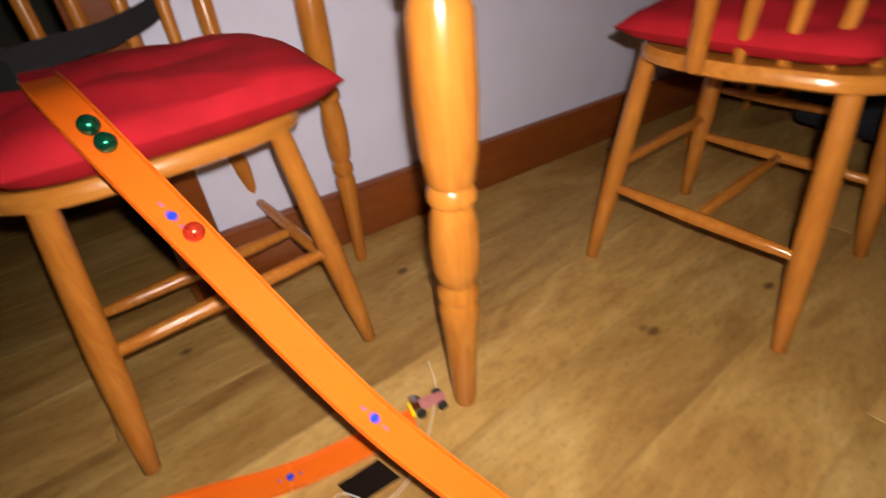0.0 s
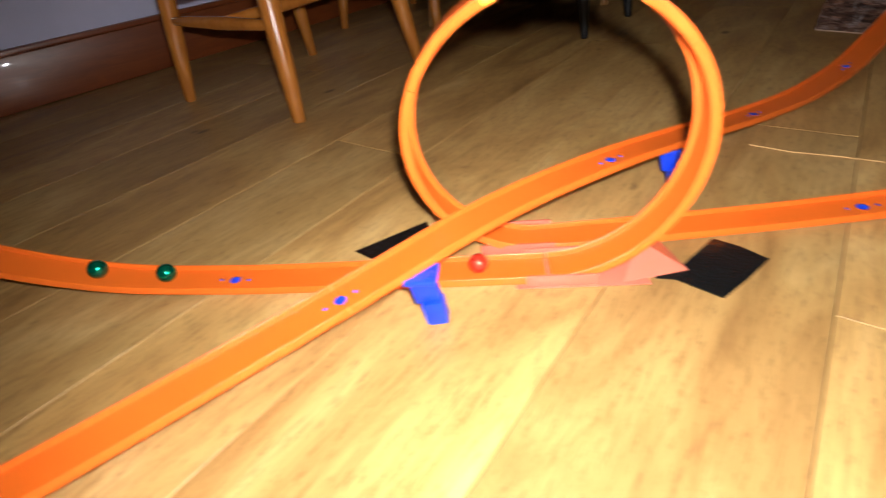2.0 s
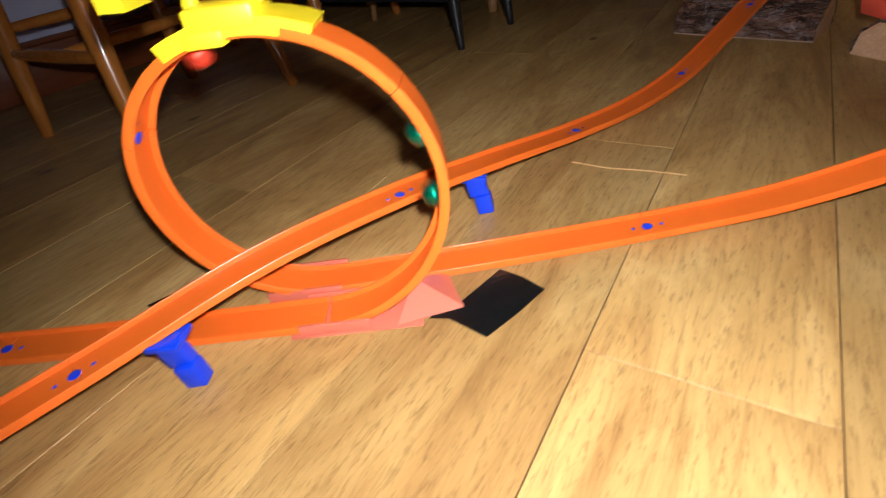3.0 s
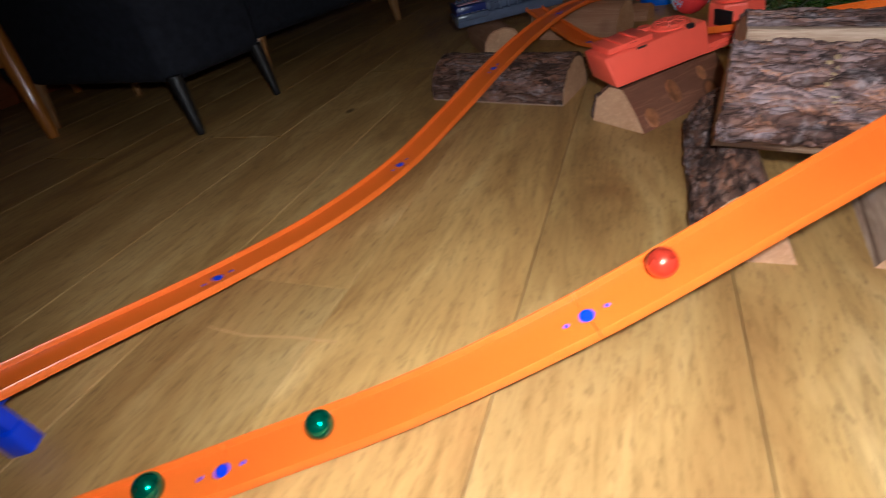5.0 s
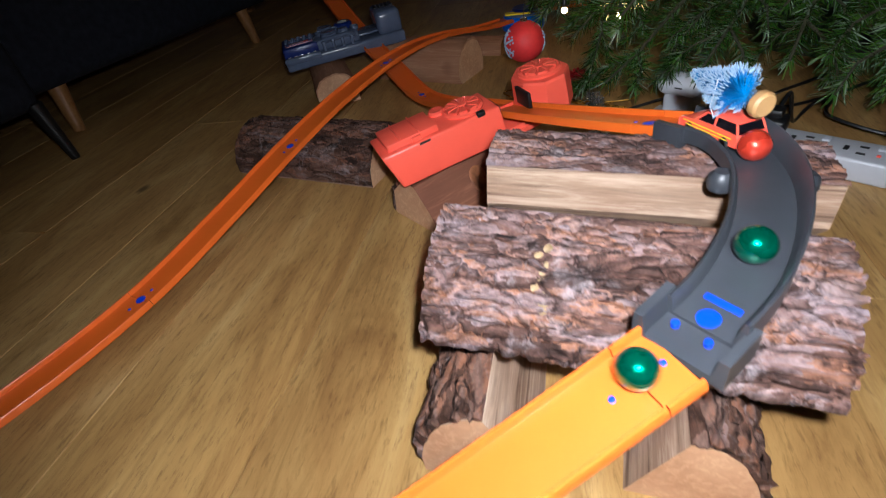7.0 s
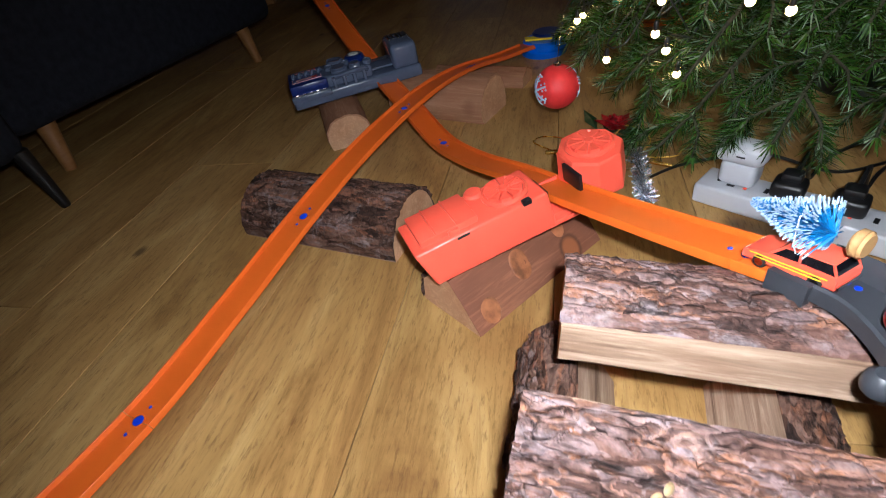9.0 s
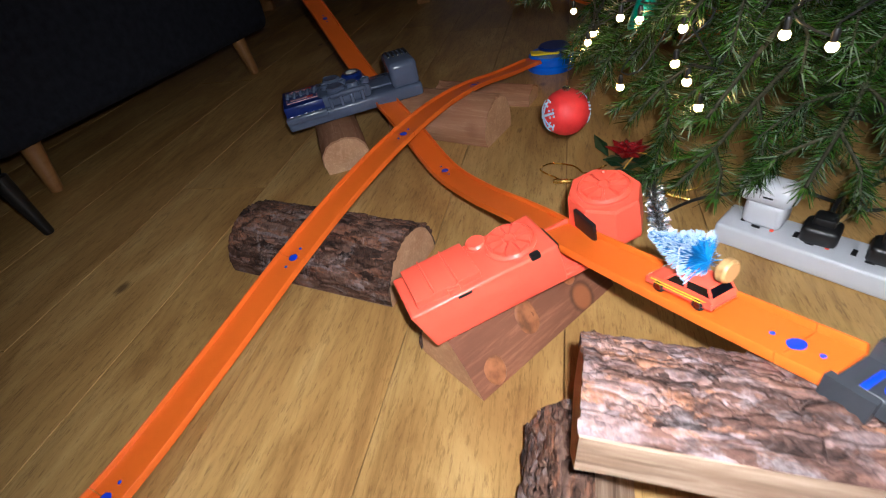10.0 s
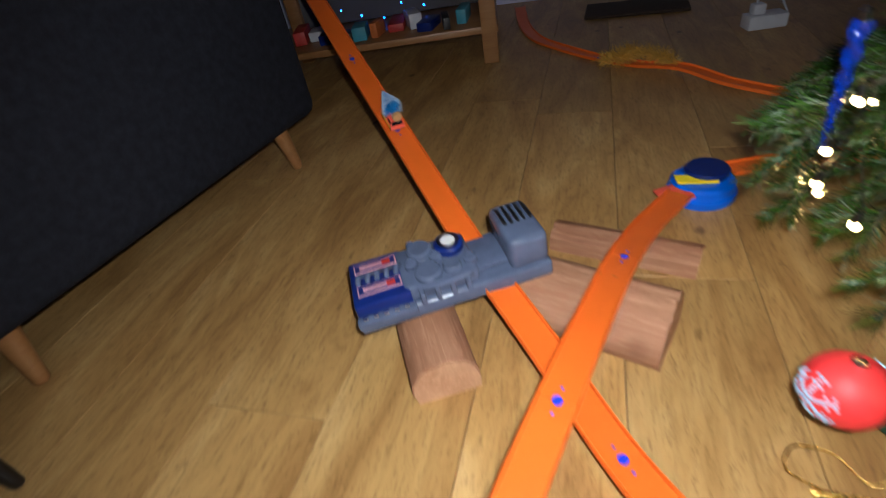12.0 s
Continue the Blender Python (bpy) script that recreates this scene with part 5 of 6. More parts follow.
    for x in (-0.2, 0.295):
        for y in (-0.115, 0.115):
            part("leg", Geo().rod((x + 0.015 * (1 if x > 0 else -1), y * 1.05, 0), (x, y, 0.12), 0.009, 0.016), BLACK if x > 0 else OAK, s)
    s = tagged(root("sofa", pose(1.20, 3.06, 0, 0, 0, -9)), "dark grey upholstered sofa with pale wooden legs", "sofa")
    part("arm", Geo().box((0.16, 0.84, 0.62), pose(-0.03, 0.0, 0.415), 0.03, 4), SOFA, s)
    part("seat", Geo().box((0.9, 0.80, 0.30), pose(-0.57, 0.0, 0.26), 0.04, 4), SOFA, s)
    part("backrest", Geo().box((1.0, 0.2, 0.75), pose(-0.57, 0.33, 0.49), 0.05, 4), SOFA, s)
    for x, y in ((-0.005, -0.33), (0.0, 0.31), (-0.9, -0.33), (-0.9, 0.31)):
        part("leg", Geo().rod((x + 0.01, y * 1.04, 0), (x, y, 0.115), 0.013, 0.021), OAK, s)
    # low oak television stand
    t = tagged(root("television_stand", pose(1.25, 4.16, 0, 0, 0, 10)), "low oak television stand with a cluttered open shelf", "stand")
    part("shelf", Geo().box((0.78, 0.36, 0.022), pose(0, 0, 0.105), 0.003), OAK, t)
    part("top", Geo().box((0.86, 0.40, 0.03), pose(0, 0, 0.47), 0.004), OAK, t)
    for x in (-0.37, 0.36):
        for y in (-0.16, 0.16):
            part("leg", Geo().box((0.05, 0.045, 0.455), pose(x, y, 0.2275), 0.004), OAK, t)
    part("back_panel", Geo().box((0.72, 0.012, 0.34), pose(0, 0.17, 0.29), 0.001), DARK_ROOM, t)
    rng = random.Random(5)
    cols = [plain("shelf_red", (0.4, 0.03, 0.02), 0.5), WHITE, NAVY, BLACK, plain("shelf_cyan", (0.05, 0.25, 0.33), 0.5), plain("shelf_orange", (0.5, 0.14, 0.03), 0.5)]
    base = pose(1.25, 4.16, 0.117, 0, 0, 10)
    for k in range(11):
        w, d, h = rng.uniform(0.05, 0.13), rng.uniform(0.08, 0.16), rng.uniform(0.015, 0.05)
        m = base @ pose(-0.30 + 0.058 * k, -0.06 + rng.uniform(-0.05, 0.05), h / 2, 0, 0, rng.uniform(-20, 20))
        bx = tagged(part("game_case", Geo().box((w * 0.42, d, h), m, 0.003), cols[k % 6]), "small coloured case lying on the oak shelf", "case", "clutter on the shelf")
    for k in range(6):
        part("status_light", Geo().ball(0.0035, pose(-0.24 + 0.075 * k, 0.05 + 0.02 * (k % 2), 0.135 + 0.022 * (k * 2 % 3)), 8, 6), BULB_BLUE, t, "tiny blue indicator lamp")
    tagged(part("door_mat", Geo().box((0.36, 0.19, 0.012), pose(2.10, 4.53, 0.0065, 0, 0, -2), 0.004), MAT), "dark brown coir door mat by the far wall", "mat")


# ---- tree and decorations ----
TREE = Vector((2.76, 2.98, 0))


def build_tree():
    r = tagged(root("christmas_tree", pose(*TREE)), "green fir tree with drooping lower branches and warm lights", "tree")
    part("trunk", Geo().tube([(0, 0, 0.0), (0.005, 0, 0.3), (0, 0.004, 0.8), (0, 0, 1.5), (0, 0, 1.95)], [0.035, 0.033, 0.026, 0.014, 0.004], 14), TWIG, r)
    rng, extra = random.Random(11), random.Random(23)
    wood, needles = Geo(), Geo()
    tips = []

    def needle_row(a, b, dense, ln):
        d = b - a
        L = d.length
        if L < 1e-4:
            return
        d = d / L
        u = d.orthogonal().normalized()
        w = d.cross(u)
        first, count = int(L * dense), int(L * dense * 2.0)
        for k in range(count):
            dice = rng if k < first else extra
            p = a + d * (L * (k % first + dice.random()) / (L * dense))
            an = dice.random() * 2 * math.pi
            out = (u * math.cos(an) + w * math.sin(an))
            out = (out + d * 0.75 + UP * 0.12).normalized()
            q = p + out * ln * dice.uniform(0.75, 1.3)
            s = out.cross(d).normalized() * extra.uniform(0.0008, 0.0012)
            needles.add([p + s, p - s, q - s * 0.4, q + s * 0.4], [(0, 1, 2, 3)])

    def branch(start, yaw, length, droop, fullness):
        pts, p = [start], start.copy()
        n = 9
        h = Vector((math.cos(yaw), math.sin(yaw), 0))
        for k in range(n):
            t = (k + 1) / n
            step = (h + UP * (0.28 - droop * t)).normalized() * length / n
            step += Vector((rng.uniform(-1, 1), rng.uniform(-1, 1), rng.uniform(-1, 1))) * length * 0.012
            p = p + step
            p.z = max(p.z, 0.085)
            pts.append(p.copy())
        wood.tube(pts, [0.006 * (1 - 0.85 * k / n) + 0.001 for k in range(n + 1)], 6)
        for k in range(2, n):
            needle_row(pts[k], pts[k + 1], fullness * 1.2, 0.022)
            for side in (-1, 1):
                if rng.random() < 0.1:
                    continue
                d = (pts[k + 1] - pts[k]).normalized()
                sd = d.cross(UP).normalized() * side
                L = length * rng.uniform(0.16, 0.30) * (1.15 - 0.55 * k / n)
                q1 = pts[k] + (d * 0.75 + sd * 0.8 + UP * rng.uniform(-0.25, 0.1)).normalized() * L * 0.5
                q2 = q1 + (d * 0.9 + sd * 0.45 - UP * rng.uniform(0.05, 0.35)).normalized() * L * 0.5
                q1.z, q2.z = max(q1.z, 0.06), max(q2.z, 0.05)
                wood.tube([pts[k], q1, q2], [0.0024, 0.0018, 0.001], 5)
                needle_row(pts[k], q1, fullness, 0.02)
                needle_row(q1, q2, fullness, 0.021)
                if L > 0.09:
                    for s2 in (-1, 1):
                        e = q1 + ((q2 - q1).normalized() * 0.7 + sd.cross(UP) * 0.0 + d * 0.5 * s2 - UP * 0.2).normalized() * L * 0.38
                        e.z = max(e.z, 0.045)
                        wood.tube([q1, e], [0.0016, 0.0008], 5)
                        needle_row(q1, e, fullness, 0.02)
        tips.append(pts[-1])

    for k in range(19):
        branch(Vector((0, 0, 0.20 + 0.02 * (k % 3))), radians(100 + 10 * k + rng.uniform(-3, 3)), rng.uniform(0.52, 0.66), rng.uniform(0.72, 0.95), 950)
    for k in range(18):
        branch(Vector((0, 0, 0.31 + 0.03 * (k % 3))), radians(96 + 11 * k + rng.uniform(-4, 4)), rng.uniform(0.52, 0.66), rng.uniform(0.8, 1.05), 850)
    for k in range(14):
        branch(Vector((0, 0, 0.46 + 0.04 * (k % 3))), radians(85 + 14 * k + rng.uniform(-5, 5)), rng.uniform(0.50, 0.62), rng.uniform(0.85, 1.1), 650)
    for k in range(10):
        branch(Vector((0, 0, 0.30 + 0.06 * (k % 3))), radians(-80 + 17 * k + rng.uniform(-5, 5)), rng.uniform(0.45, 0.55), rng.uniform(0.5, 0.8), 260)
    for lvl in range(7):
        for k in range(8):
            branch(Vector((0, 0, 0.72 + 0.17 * lvl)), radians(45 * k + 20 * lvl + rng.uniform(-8, 8)), (0.46 - 0.06 * lvl) * rng.uniform(0.9, 1.1), rng.uniform(0.4, 0.7), 220)
    part("branchwork", wood, TWIG, r)
    part("crown", needles, NEEDLE, r, "dark green fir needles", False)
    st = part("stand", Geo().lathe([(0.15, 0), (0.15, 0.02), (0.06, 0.06), (0.05, 0.14), (0.038, 0.14)], None, 24), BLACK, r, "dark tree stand")
    return r


LIGHTS = [(2.247, 2.700, 0.157), (2.233, 3.108, 0.11), (2.248, 2.780, 0.222), (2.208, 2.815, 0.182), (2.262, 2.690, 0.242), (2.300, 2.632, 0.245), (2.298, 2.636, 0.206), (2.310, 2.620, 0.190), (2.323, 2.604, 0.166), (2.372, 2.554, 0.255), (2.402, 2.528, 0.250), (2.190, 2.975, 0.225), (2.188, 2.965, 0.190), (2.192, 2.950, 0.290), (2.230, 3.050, 0.125), (2.220, 2.930, 0.160), (2.240, 2.880, 0.255), (2.300, 3.150, 0.20), (2.450, 2.490, 0.30), (2.355, 2.575, 0.31), (2.335, 2.70, 0.29)]


def build_decorations():
    # chain of warm lights with its dark green wire
    rng = random.Random(2)
    for p in LIGHTS:
        r = tagged(root("fairy_light", pose(*p)), "warm white frosted fairy light hanging in the fir tree", "fairy light", "warm tree lights")
        part("bulb", Geo().ball(0.0050, None, 16, 10), BULB, r, "glowing warm white bulb")
        part("socket", Geo().lathe([(0.0030, 0.0042), (0.0034, 0.012), (0.0022, 0.016)], None, 10), BLACK, r)
    pts = []
    for a in sorted(LIGHTS, key=lambda q: q[1]):
        pts += [(a[0], a[1], a[2] + 0.02), (a[0] + rng.uniform(0.0, 0.05), a[1] + 0.015, a[2] + rng.uniform(0.0, 0.05))]
    tagged(part("light_wire", Geo().tube(spline(pts, 0.012), 0.0012, 5), BLACK), "thin dark wire of the tree lights", "wire")
    # red bauble with frosted snowflakes
    r = tagged(root("bauble", pose(2.178, 2.765, 0.097)), "matt red bauble with white snowflakes hanging near the floor", "bauble")
    part("sphere", Geo().ball(0.0352, None, 40, 26), BAUBLE, r)
    part("cap", Geo().lathe([(0.006, 0.0325), (0.006, 0.039), (0.004, 0.040), (0.001, 0.040)], None, 14), CHROME, r)
    part("hanger", Geo().tube(spline([(0, 0, 0.04), (0.004, 0.002, 0.075), (0.012, 0.006, 0.115), (0.03, 0.012, 0.14)], 0.006), 0.0006, 5), SILVER, r)
    for face in (200, 25):
        g = Geo()
        for k in range(6):
            m = pose(0, 0, 0, 0, 0, face) @ pose(0, 0, 0, k * 60, 0, 0)
            for z in range(1, 8):
                a = z * 0.10
                q = m @ Vector((0.0353 * math.cos(a), 0, 0.0353 * math.sin(a)))
                g.ball(0.0021, Matrix.Translation(q), 6, 4)
                if z in (4, 6):
                    for s in (-1, 1):
                        b2 = a + 0.10
                        q = m @ Vector((0.0353 * math.cos(b2) * math.cos(0.14), 0.0353 * math.sin(0.14) * s, 0.0353 * math.sin(b2)))
                        g.ball(0.0018, Matrix.Translation(q), 6, 4)
        part("snowflake", g, FROST, r, "white beaded snowflake")
    # twisted blue glass drops
    for x, y, z, L in ((2.172, 2.945, 0.24, 0.125), (2.588, 2.405, 0.068, 0.14)):
        r = tagged(root("glass_icicle", pose(x, y, z)), "twisted deep blue glass icicle hanging from the tree", "ornament", "blue glass icicles")
        vs, fs, n, kk = [], [], 16, 60
        for i in range(kk + 1):
            t = i / kk
            rad = 0.0010 + 0.0066 * t ** 0.8
            for j in range(n):
                a = 2 * math.pi * j / n
                q = rad * (1 + 0.26 * math.cos(2 * a + 34 * t))
                vs.append((q * math.cos(a), q * math.sin(a), L * t))
        for i in range(kk):
            fs += [(i * n + j, i * n + (j + 1) % n, (i + 1) * n + (j + 1) % n, (i + 1) * n + j) for j in range(n)]
        fs += [tuple(range(n))[::-1], tuple(kk * n + j for j in range(n))]
        part("drop", Geo().add(vs, fs), ICICLE, r)
        part("cap", Geo().lathe([(0.005, L), (0.005, L + 0.008), (0.002, L + 0.011)], None, 14), CHROME, r)
        part("hanger", Geo().tube([(0, 0, L + 0.012), (0.004, 0.003, L + 0.04), (0.02, 0.01, L + 0.075)], 0.0006, 5), SILVER, r)
    # small green cone and a wooden tag
    r = tagged(root("cone_ornament", pose(2.272, 2.727, 0.222)), "teal glittering cone ornament hanging in the tree", "ornament")
    part("cone", Geo().lathe([(0.019, 0), (0.02, 0.004), (0.012, 0.03), (0.005, 0.06), (0.001, 0.066)], None, 20), TEAL, r)
    part("hanger", Geo().tube([(0, 0, 0.064), (0.003, 0, 0.09)], 0.0006, 5), SILVER, r)
    r = tagged(root("name_tag", pose(2.335, 2.70, 0.115, 90, 0, 20)), "small silver oval tag hanging from a branch", "tag")
    part("plate", Geo().lathe([(0.009, -0.0008), (0.0095, 0), (0.009, 0.0008)], Matrix.Diagonal((1, 1.6, 1, 1)), 20), SILVER, r)
    part("cord", Geo().tube([(0, 0.015, 0), (0.003, 0.05, 0.004)], 0.0005, 5), SILVER, r)
    # heaps of tinsel
    def tinsel(name, path, spread, count, mat, label):
        rng = random.Random(len(path) + count)
        g = Geo()
        P = spline(path, 0.004)
        for k in range(count):
            p = rng.choice(P)
            d = Vector((rng.gauss(0, 1), rng.gauss(0, 1), rng.gauss(0, 1))).normalized() * spread * rng.uniform(0.4, 1)
            q = p + d
            q.z = max(q.z, 0.0012)
            s = d.orthogonal().normalized() * 0.0008
            g.add([p + s, p - s, q - s, q + s], [(0, 1, 2, 3)])
        g.tube(P, 0.0012, 5)
        return tagged(part(name, g, mat, None, "", False), label, "tinsel")

    tinsel("gold_tinsel", [(1.98, 3.93, 0.02), (2.03, 3.90, 0.035), (2.06, 3.95, 0.03), (2.12, 3.90, 0.03), (2.16, 3.86, 0.02)], 0.04, 1100, GOLD_STRAND, "heap of glittering gold tinsel on the far track")
    tinsel("silver_tinsel", [(2.292, 2.69, 0.018), (2.30, 2.65, 0.02), (2.297, 2.60, 0.016), (2.30, 2.555, 0.015)], 0.017, 1100, SILVER, "short strand of silver tinsel on the floor")
    tinsel("silver_garland", [(2.325, 2.61, 0.305), (2.37, 2.565, 0.298), (2.41, 2.54, 0.305), (2.46, 2.50, 0.325), (2.52, 2.46, 0.36)], 0.030, 1100, SILVER, "shaggy silver garland draped over the branches")
    # fallen spray: gold stems, red poinsettia, dark leaves
    r = tagged(root("floor_spray", pose(2.26, 2.725, 0)), "fallen festive spray with red glitter flower and gold stems", "decoration")
    part("gold_stem", Geo().rod((-0.10, -0.012, 0.006), (0.0, -0.02, 0.010), 0.004, 0.004), GOLD, r, "gold foil stem")
    part("gold_stem", Geo().rod((-0.01, -0.02, 0.008), (0.088, -0.068, 0.006), 0.004, 0.003), GOLD, r, "gold foil stem")
    part("gold_curl", Geo().tube(spline([(-0.09, -0.01, 0.008), (-0.12, 0.0, 0.02), (-0.105, 0.03, 0.014), (-0.07, 0.028, 0.01), (-0.05, 0.0, 0.012), (-0.02, 0.01, 0.02)], 0.004), 0.0011, 5), GOLD, r)
    part("gold_curl", Geo().tube(spline([(0.02, -0.03, 0.01), (0.03, -0.07, 0.02), (0.0, -0.1, 0.012), (0.03, -0.085, 0.015), (0.07, -0.05, 0.012)], 0.004), 0.0011, 5), GOLD, r)
    for k in range(9):
        a = radians(k * 40 + 10)
        red = k % 3 != 2
        d, s = Vector((math.cos(a), math.sin(a), 0.25)), Vector((-math.sin(a), math.cos(a), 0))
        c = Vector((0.015, 0.045, 0.022 if red else 0.012))
        L, w = (0.036, 0.012) if red else (0.046, 0.015)
        vs = [c, c + d * L * 0.45 + s * w, c + d * L, c + d * L * 0.45 - s * w, c + d * L * 0.5 + UP * 0.004]
        vs += [v - UP * 0.0012 for v in vs[:4]]
        part("petal" if red else "leaf", Geo().add(vs, [(0, 1, 4), (1, 2, 4), (2, 3, 4), (3, 0, 4), (5, 8, 7, 6), (0, 5, 6, 1), (1, 6, 7, 2), (2, 7, 8, 3), (3, 8, 5, 0)]), GLITTER_RED if red else LEAF, r, "red glitter petal" if red else "dark green leaf", False)
    for k in range(8):
        a, rr = radians(k * 47 + 20), 0.03 + 0.012 * (k % 3)
        c = Vector((0.005 + 0.02 * math.cos(a * 1.7), 0.02 + 0.03 * math.sin(a), 0.006 + 0.004 * (k % 3)))
        d, s = Vector((math.cos(a), math.sin(a), 0.3)), Vector((-math.sin(a), math.cos(a), 0)) * 0.011
        vs = [c, c + d * rr * 0.5 + s, c + d * rr, c + d * rr * 0.5 - s, c + d * rr * 0.5 + UP * 0.003]
        vs += [v - UP * 0.001 for v in vs[:4]]
        part("leaf", Geo().add(vs, [(0, 1, 4), (1, 2, 4), (2, 3, 4), (3, 0, 4), (5, 8, 7, 6), (0, 5, 6, 1), (1, 6, 7, 2), (2, 7, 8, 3), (3, 8, 5, 0)]), LEAF, r, "dark green leaf", False)
    part("gold_curl", Geo().tube(spline([(0.0, 0.0, 0.012), (0.03, 0.03, 0.028), (0.065, 0.01, 0.014), (0.05, -0.04, 0.01), (0.09, -0.06, 0.018), (0.11, -0.02, 0.008)], 0.004), 0.0013, 5), GOLD_STRAND, r)
    rng2 = random.Random(6)
    g = Geo()
    for k in range(14):
        g.ball(0.0032, Matrix.Translation((0.015 + rng2.uniform(-0.012, 0.012), 0.045 + rng2.uniform(-0.012, 0.012), 0.03 + rng2.uniform(0, 0.006))), 8, 6)
    part("berry_cluster", g, GLITTER_RED, r)


def build_power_strip():
    """White extension block on the floor with its plugs and leads."""
    m = pose(2.497, 2.508, 0, 0, 0, -35)
    r = tagged(root("power_strip", m), "white four-way power strip with red switches on the floor", "power strip")
    part("housing", Geo().box((0.30, 0.054, 0.028), pose(0, 0, 0.0145), 0.004, 3), WHITE, r)
    for k in range(5):
        x = -0.115 + 0.056 * k
        part("socket", Geo().box((0.005, 0.011, 0.001), pose(x - 0.012, 0.0, 0.0288), 0.0).box((0.009, 0.004, 0.001), pose(x + 0.004, 0.009, 0.0288), 0.0).box((0.009, 0.004, 0.001), pose(x + 0.004, -0.009, 0.0288), 0.0), BLACK, r, "", False)
        part("switch", Geo().box((0.008, 0.013, 0.003), pose(x + 0.021, 0.012, 0.0298), 0.001), WHITE, r)
        part("switch_lamp", Geo().box((0.004, 0.004, 0.002), pose(x + 0.021, -0.008, 0.0293), 0.0005), RED_BOX, r, "small red switch lamp")
    lead = spline([tuple(m @ Vector(p)) for p in ((0.15, 0, 0.014), (0.19, 0.0, 0.010), (0.30, 0.03, 0.006), (0.5, 0.1, 0.005))], 0.012)
    tagged(part("power_lead", Geo().tube(lead, 0.0038, 8), WHITE), "white mains lead on the floor", "cable")
    a = tagged(root("white_adapter", m @ pose(-0.110, 0.004, 0.0285, 0, 0, 0)), "white rounded double plug adapter in the power strip", "adapter")
    part("body", Geo().box((0.044, 0.036, 0.034), pose(0.002, 0.004, 0.017), 0.008, 4).box((0.062, 0.036, 0.030), pose(0, 0.0, 0.045), 0.0135, 5), WHITE, a)
    part("mark", Geo().box((0.01, 0.0015, 0.0015), pose(0.004, -0.0185, 0.045), 0.0), BLACK, a, "", False)
    for x, dx in ((-0.050, 0), (0.012, 0.002)):
        a = tagged(root("black_plug", m @ pose(x, 0.004, 0.0285, 0, 0, 5 + dx)), "black mains plug in the power strip", "plug", "black plugs")
        part("body", Geo().box((0.036, 0.032, 0.022), pose(0, 0, 0.011), 0.006, 3), BLACK, a)
        part("grip", Geo().box((0.022, 0.022, 0.012), pose(0, 0.003, 0.026), 0.004), BLACK, a)
        w0 = m @ Vector((x, 0.020, 0.052))
        c = spline([w0, w0 + Vector((0.02, 0.03, 0.01)), w0 + Vector((0.05, 0.07, -0.05)), (w0 + Vector((0.09, 0.12, 0))).xy.to_3d() + UP * 0.004, (w0 + Vector((0.2, 0.2, 0))).xy.to_3d() + UP * 0.004], 0.01)
        tagged(part("plug_lead", Geo().tube(c, 0.0028, 7), BLACK), "black lead running under the tree", "cable", "black leads")
    c = spline([(2.30, 2.62, 0.004), (2.36, 2.66, 0.006), (2.42, 2.64, 0.03), (2.47, 2.66, 0.02), (2.55, 2.63, 0.006), (2.64, 2.66, 0.004), (2.60, 2.56, 0.02), (2.68, 2.50, 0.01), (2.8, 2.56, 0.004)], 0.01)
    tagged(part("loose_lead", Geo().tube(c, 0.0024, 7), BLACK), "tangled black lead under the tree", "cable")
    far = tagged(root("wall_socket_block", pose(2.44, 4.18, 0, 0, 0, 12)), "white socket block with a plug near the far wall", "power strip")
    part("housing", Geo().box((0.11, 0.06, 0.04), pose(0, 0, 0.02), 0.005), WHITE, far)
    part("plug", Geo().box((0.035, 0.035, 0.03), pose(-0.025, 0, 0.055), 0.006), WHITE, far)
    part("lead", Geo().tube(spline([(-0.025, 0.01, 0.07), (0.0, 0.03, 0.1), (0.05, 0.05, 0.08), (0.09, 0.05, 0.02)], 0.008), 0.003, 6), WHITE, far)


def build_torch():
    """The light of the filming device, beside and just behind the lens: it travels with it."""
    r = root("torch")
    tagged(r, "small bright white torch lamp of the filming device", "torch")
    part("reflector", Geo().lathe([(0.001, 0.002), (0.011, 0.0), (0.022, -0.014), (0.024, -0.014), (0.013, 0.004), (0.001, 0.004)], None, 28), BLACK, r)
    part("lamp_glass", Geo().lathe([(0.0001, -0.001), (0.009, -0.001), (0.0092, -0.0006), (0.0001, -0.0002)], None, 20), LED, r, "glowing white lamp glass")
    return r


build_room()
build_tracks()
build_curve()
build_logs()
build_red_booster()
build_grey_booster()
build_turning_gate()
build_furniture()
build_tree()
build_decorations()
build_power_strip()
floor_bits()
BALLS = build_balls()
CAR = build_car(pose(2.4, 2.2, 0.16) @ Matrix.Diagonal((0.86, 0.86, 0.86, 1)))
LAMP = build_torch()
build_floor()

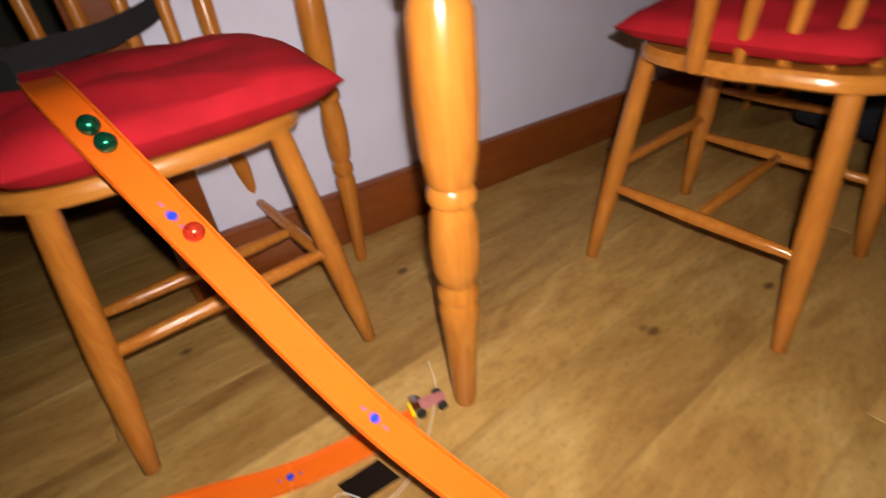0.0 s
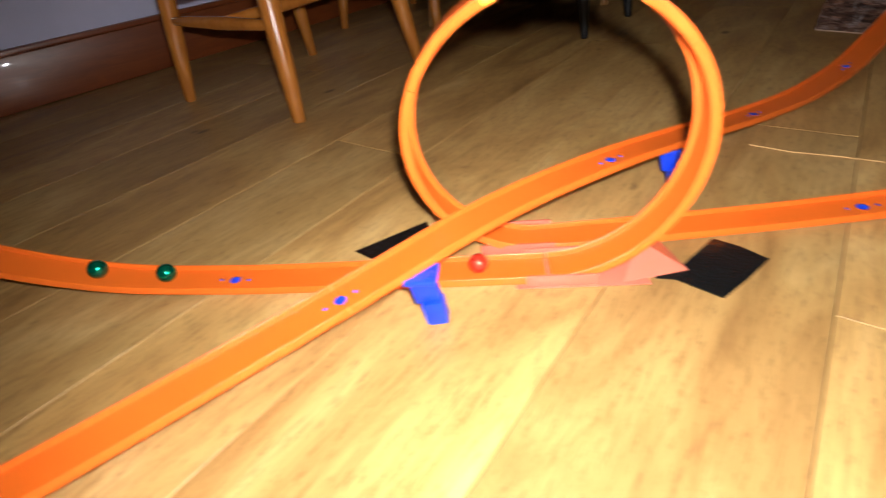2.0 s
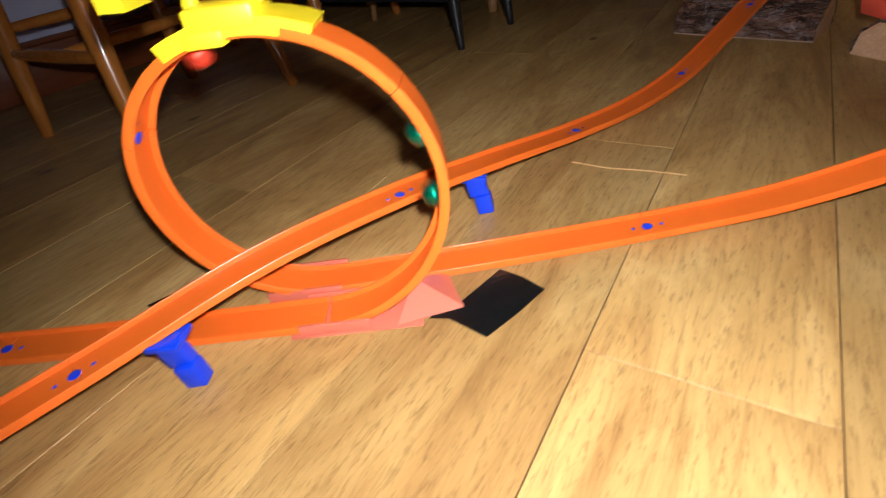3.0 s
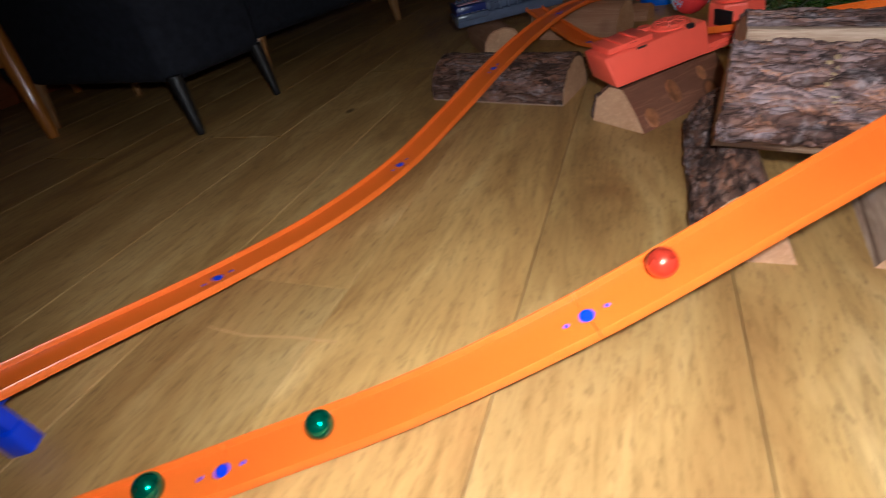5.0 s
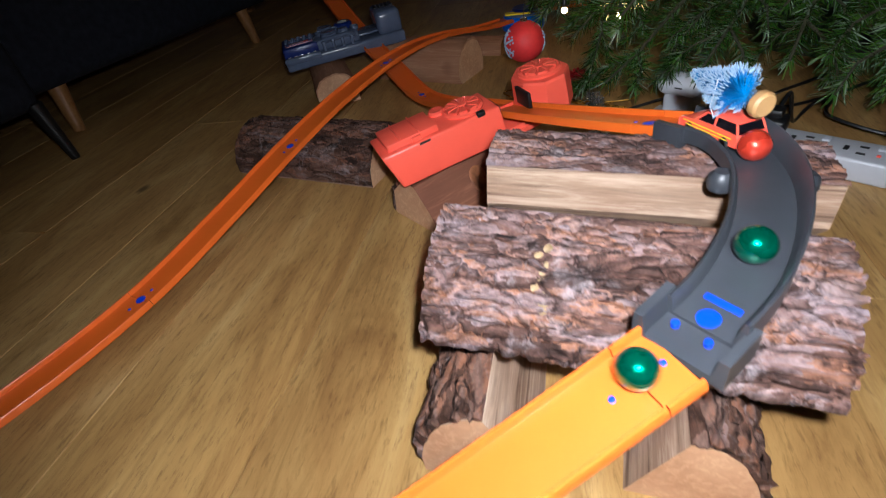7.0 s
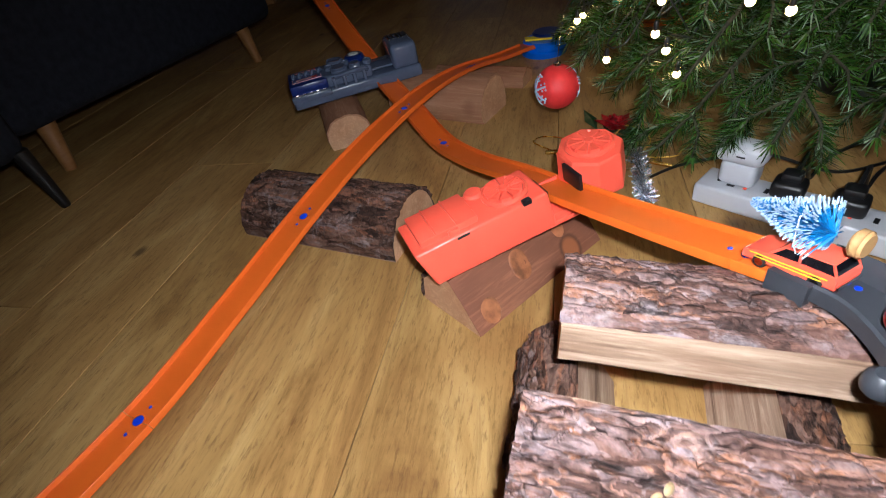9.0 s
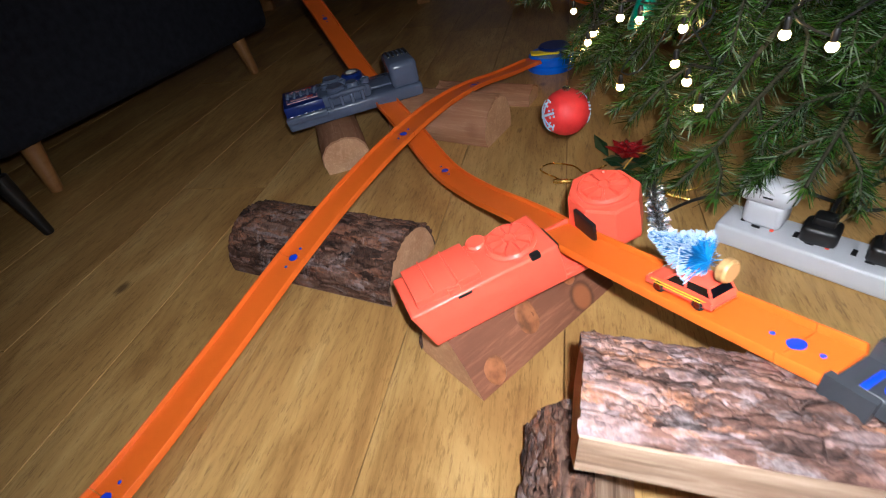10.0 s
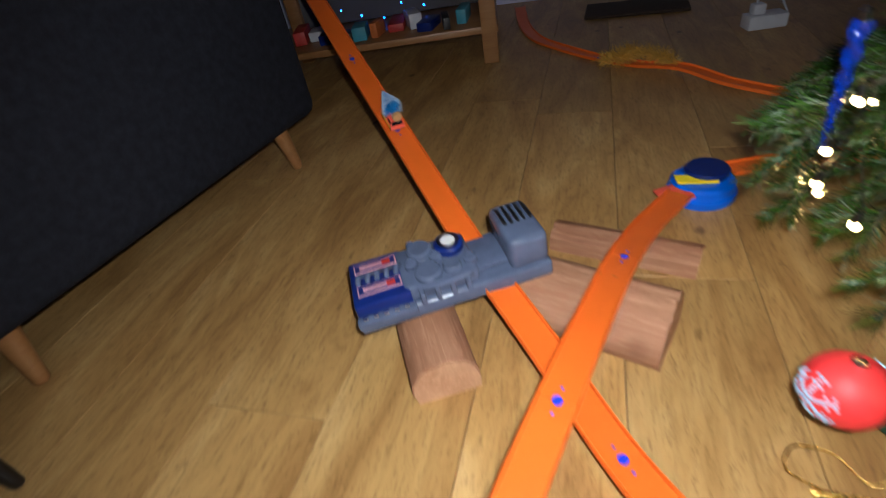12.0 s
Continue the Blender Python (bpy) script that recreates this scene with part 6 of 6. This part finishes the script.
# seconds and metres along the lane, for each ball and for the car
RED_RUN = [(0, 0.310), (0.5, 0.518), (1, 0.800), (1.5, 1.142), (1.8, 1.352), (2, 1.490), (2.2, 1.628), (2.5, 1.818), (2.8, 1.956), (3, 2.034), (3.2, 2.128), (4, 2.600), (4.8, 3.026), (5, 3.104), (5.5, 3.280), (6, 3.410), (6.5, 3.522), (7, 3.530), (12, 3.530)]
GREEN_RUN = [(0, 0.190), (0.5, 0.342), (1, 0.548), (1.5, 0.830), (1.8, 1.016), (2, 1.142), (2.2, 1.272), (2.5, 1.470), (2.8, 1.692), (3, 1.818), (3.2, 1.912), (4, 2.330), (4.8, 2.750), (5, 2.840), (5.5, 3.064), (6, 3.230), (6.5, 3.360), (7, 3.420), (7.5, 3.452), (7.7, 3.462), (8.6, 3.505), (12, 3.505)]
GREEN_LATE = [(0, 0.164), (0.5, 0.306), (1, 0.500), (1.5, 0.768), (1.8, 0.948), (2, 1.062), (2.2, 1.184), (2.5, 1.387), (2.8, 1.602), (3, 1.756), (3.2, 1.878), (4, 2.250), (4.8, 2.632), (5, 2.716), (6, 3.090), (6.5, 3.228), (7, 3.322), (7.5, 3.366), (7.7, 3.376), (9, 3.478), (12, 3.478)]
CAR_RUN = [(0, 0.224), (7, 0.224), (7.7, 0.226), (9.3, 0.284), (9.5, 0.302), (10, 0.376), (10.5, 0.492), (10.8, 0.680), (11, 0.804), (11.3, 0.998), (11.5, 1.132), (12, 1.512)]


def motions():
    def eased(run):
        """The run at even steps, smooth between its rows."""
        ts, ss = [q[0] for q in run], [q[1] for q in run]
        slope = np.gradient(ss, ts)
        rows = []
        for k in range(121):
            t = k / 10
            i = min(max(int(np.searchsorted(ts, t)) - 1, 0), len(ts) - 2)
            h = ts[i + 1] - ts[i]
            u = (t - ts[i]) / h
            s = (2 * u**3 - 3 * u**2 + 1) * ss[i] + (u**3 - 2 * u**2 + u) * h * slope[i] + (3 * u**2 - 2 * u**3) * ss[i + 1] + (u**3 - u**2) * h * slope[i + 1]
            rows.append((t, float(s)))
        return rows

    for ob, run in zip(BALLS, (RED_RUN, GREEN_RUN, GREEN_LATE)):
        rows = []
        for t, s in eased(run):
            p, d, up = lane_at(BALL_LANE, BALL_S, s)
            rows.append((t, Matrix.Translation(p + up * (BALL_R + 0.0027))))
        walk(ob, rows)
    rows = []
    for t, s in eased(CAR_RUN):
        a, b = lane_at(CAR_LANE, CAR_S, s - 0.021)[0], lane_at(CAR_LANE, CAR_S, s + 0.021)[0]
        p, d, up = lane_at(CAR_LANE, CAR_S, s)
        d = (b - a).normalized()
        up = (UP - d * UP.dot(d)).normalized()
        side = up.cross(d)
        q = (a + b) / 2 + up * 0.0032
        rows.append((t, Matrix(((d.x, side.x, up.x, q.x), (d.y, side.y, up.y, q.y), (d.z, side.z, up.z, q.z), (0, 0, 0, 1)))))
    walk(CAR, rows)
    walk(LAMP, [(t, look(eye, target, roll) @ pose(0.02, 0.03, 0.03, -4, -11, 0)) for t, eye, target, roll in PATH])


motions()
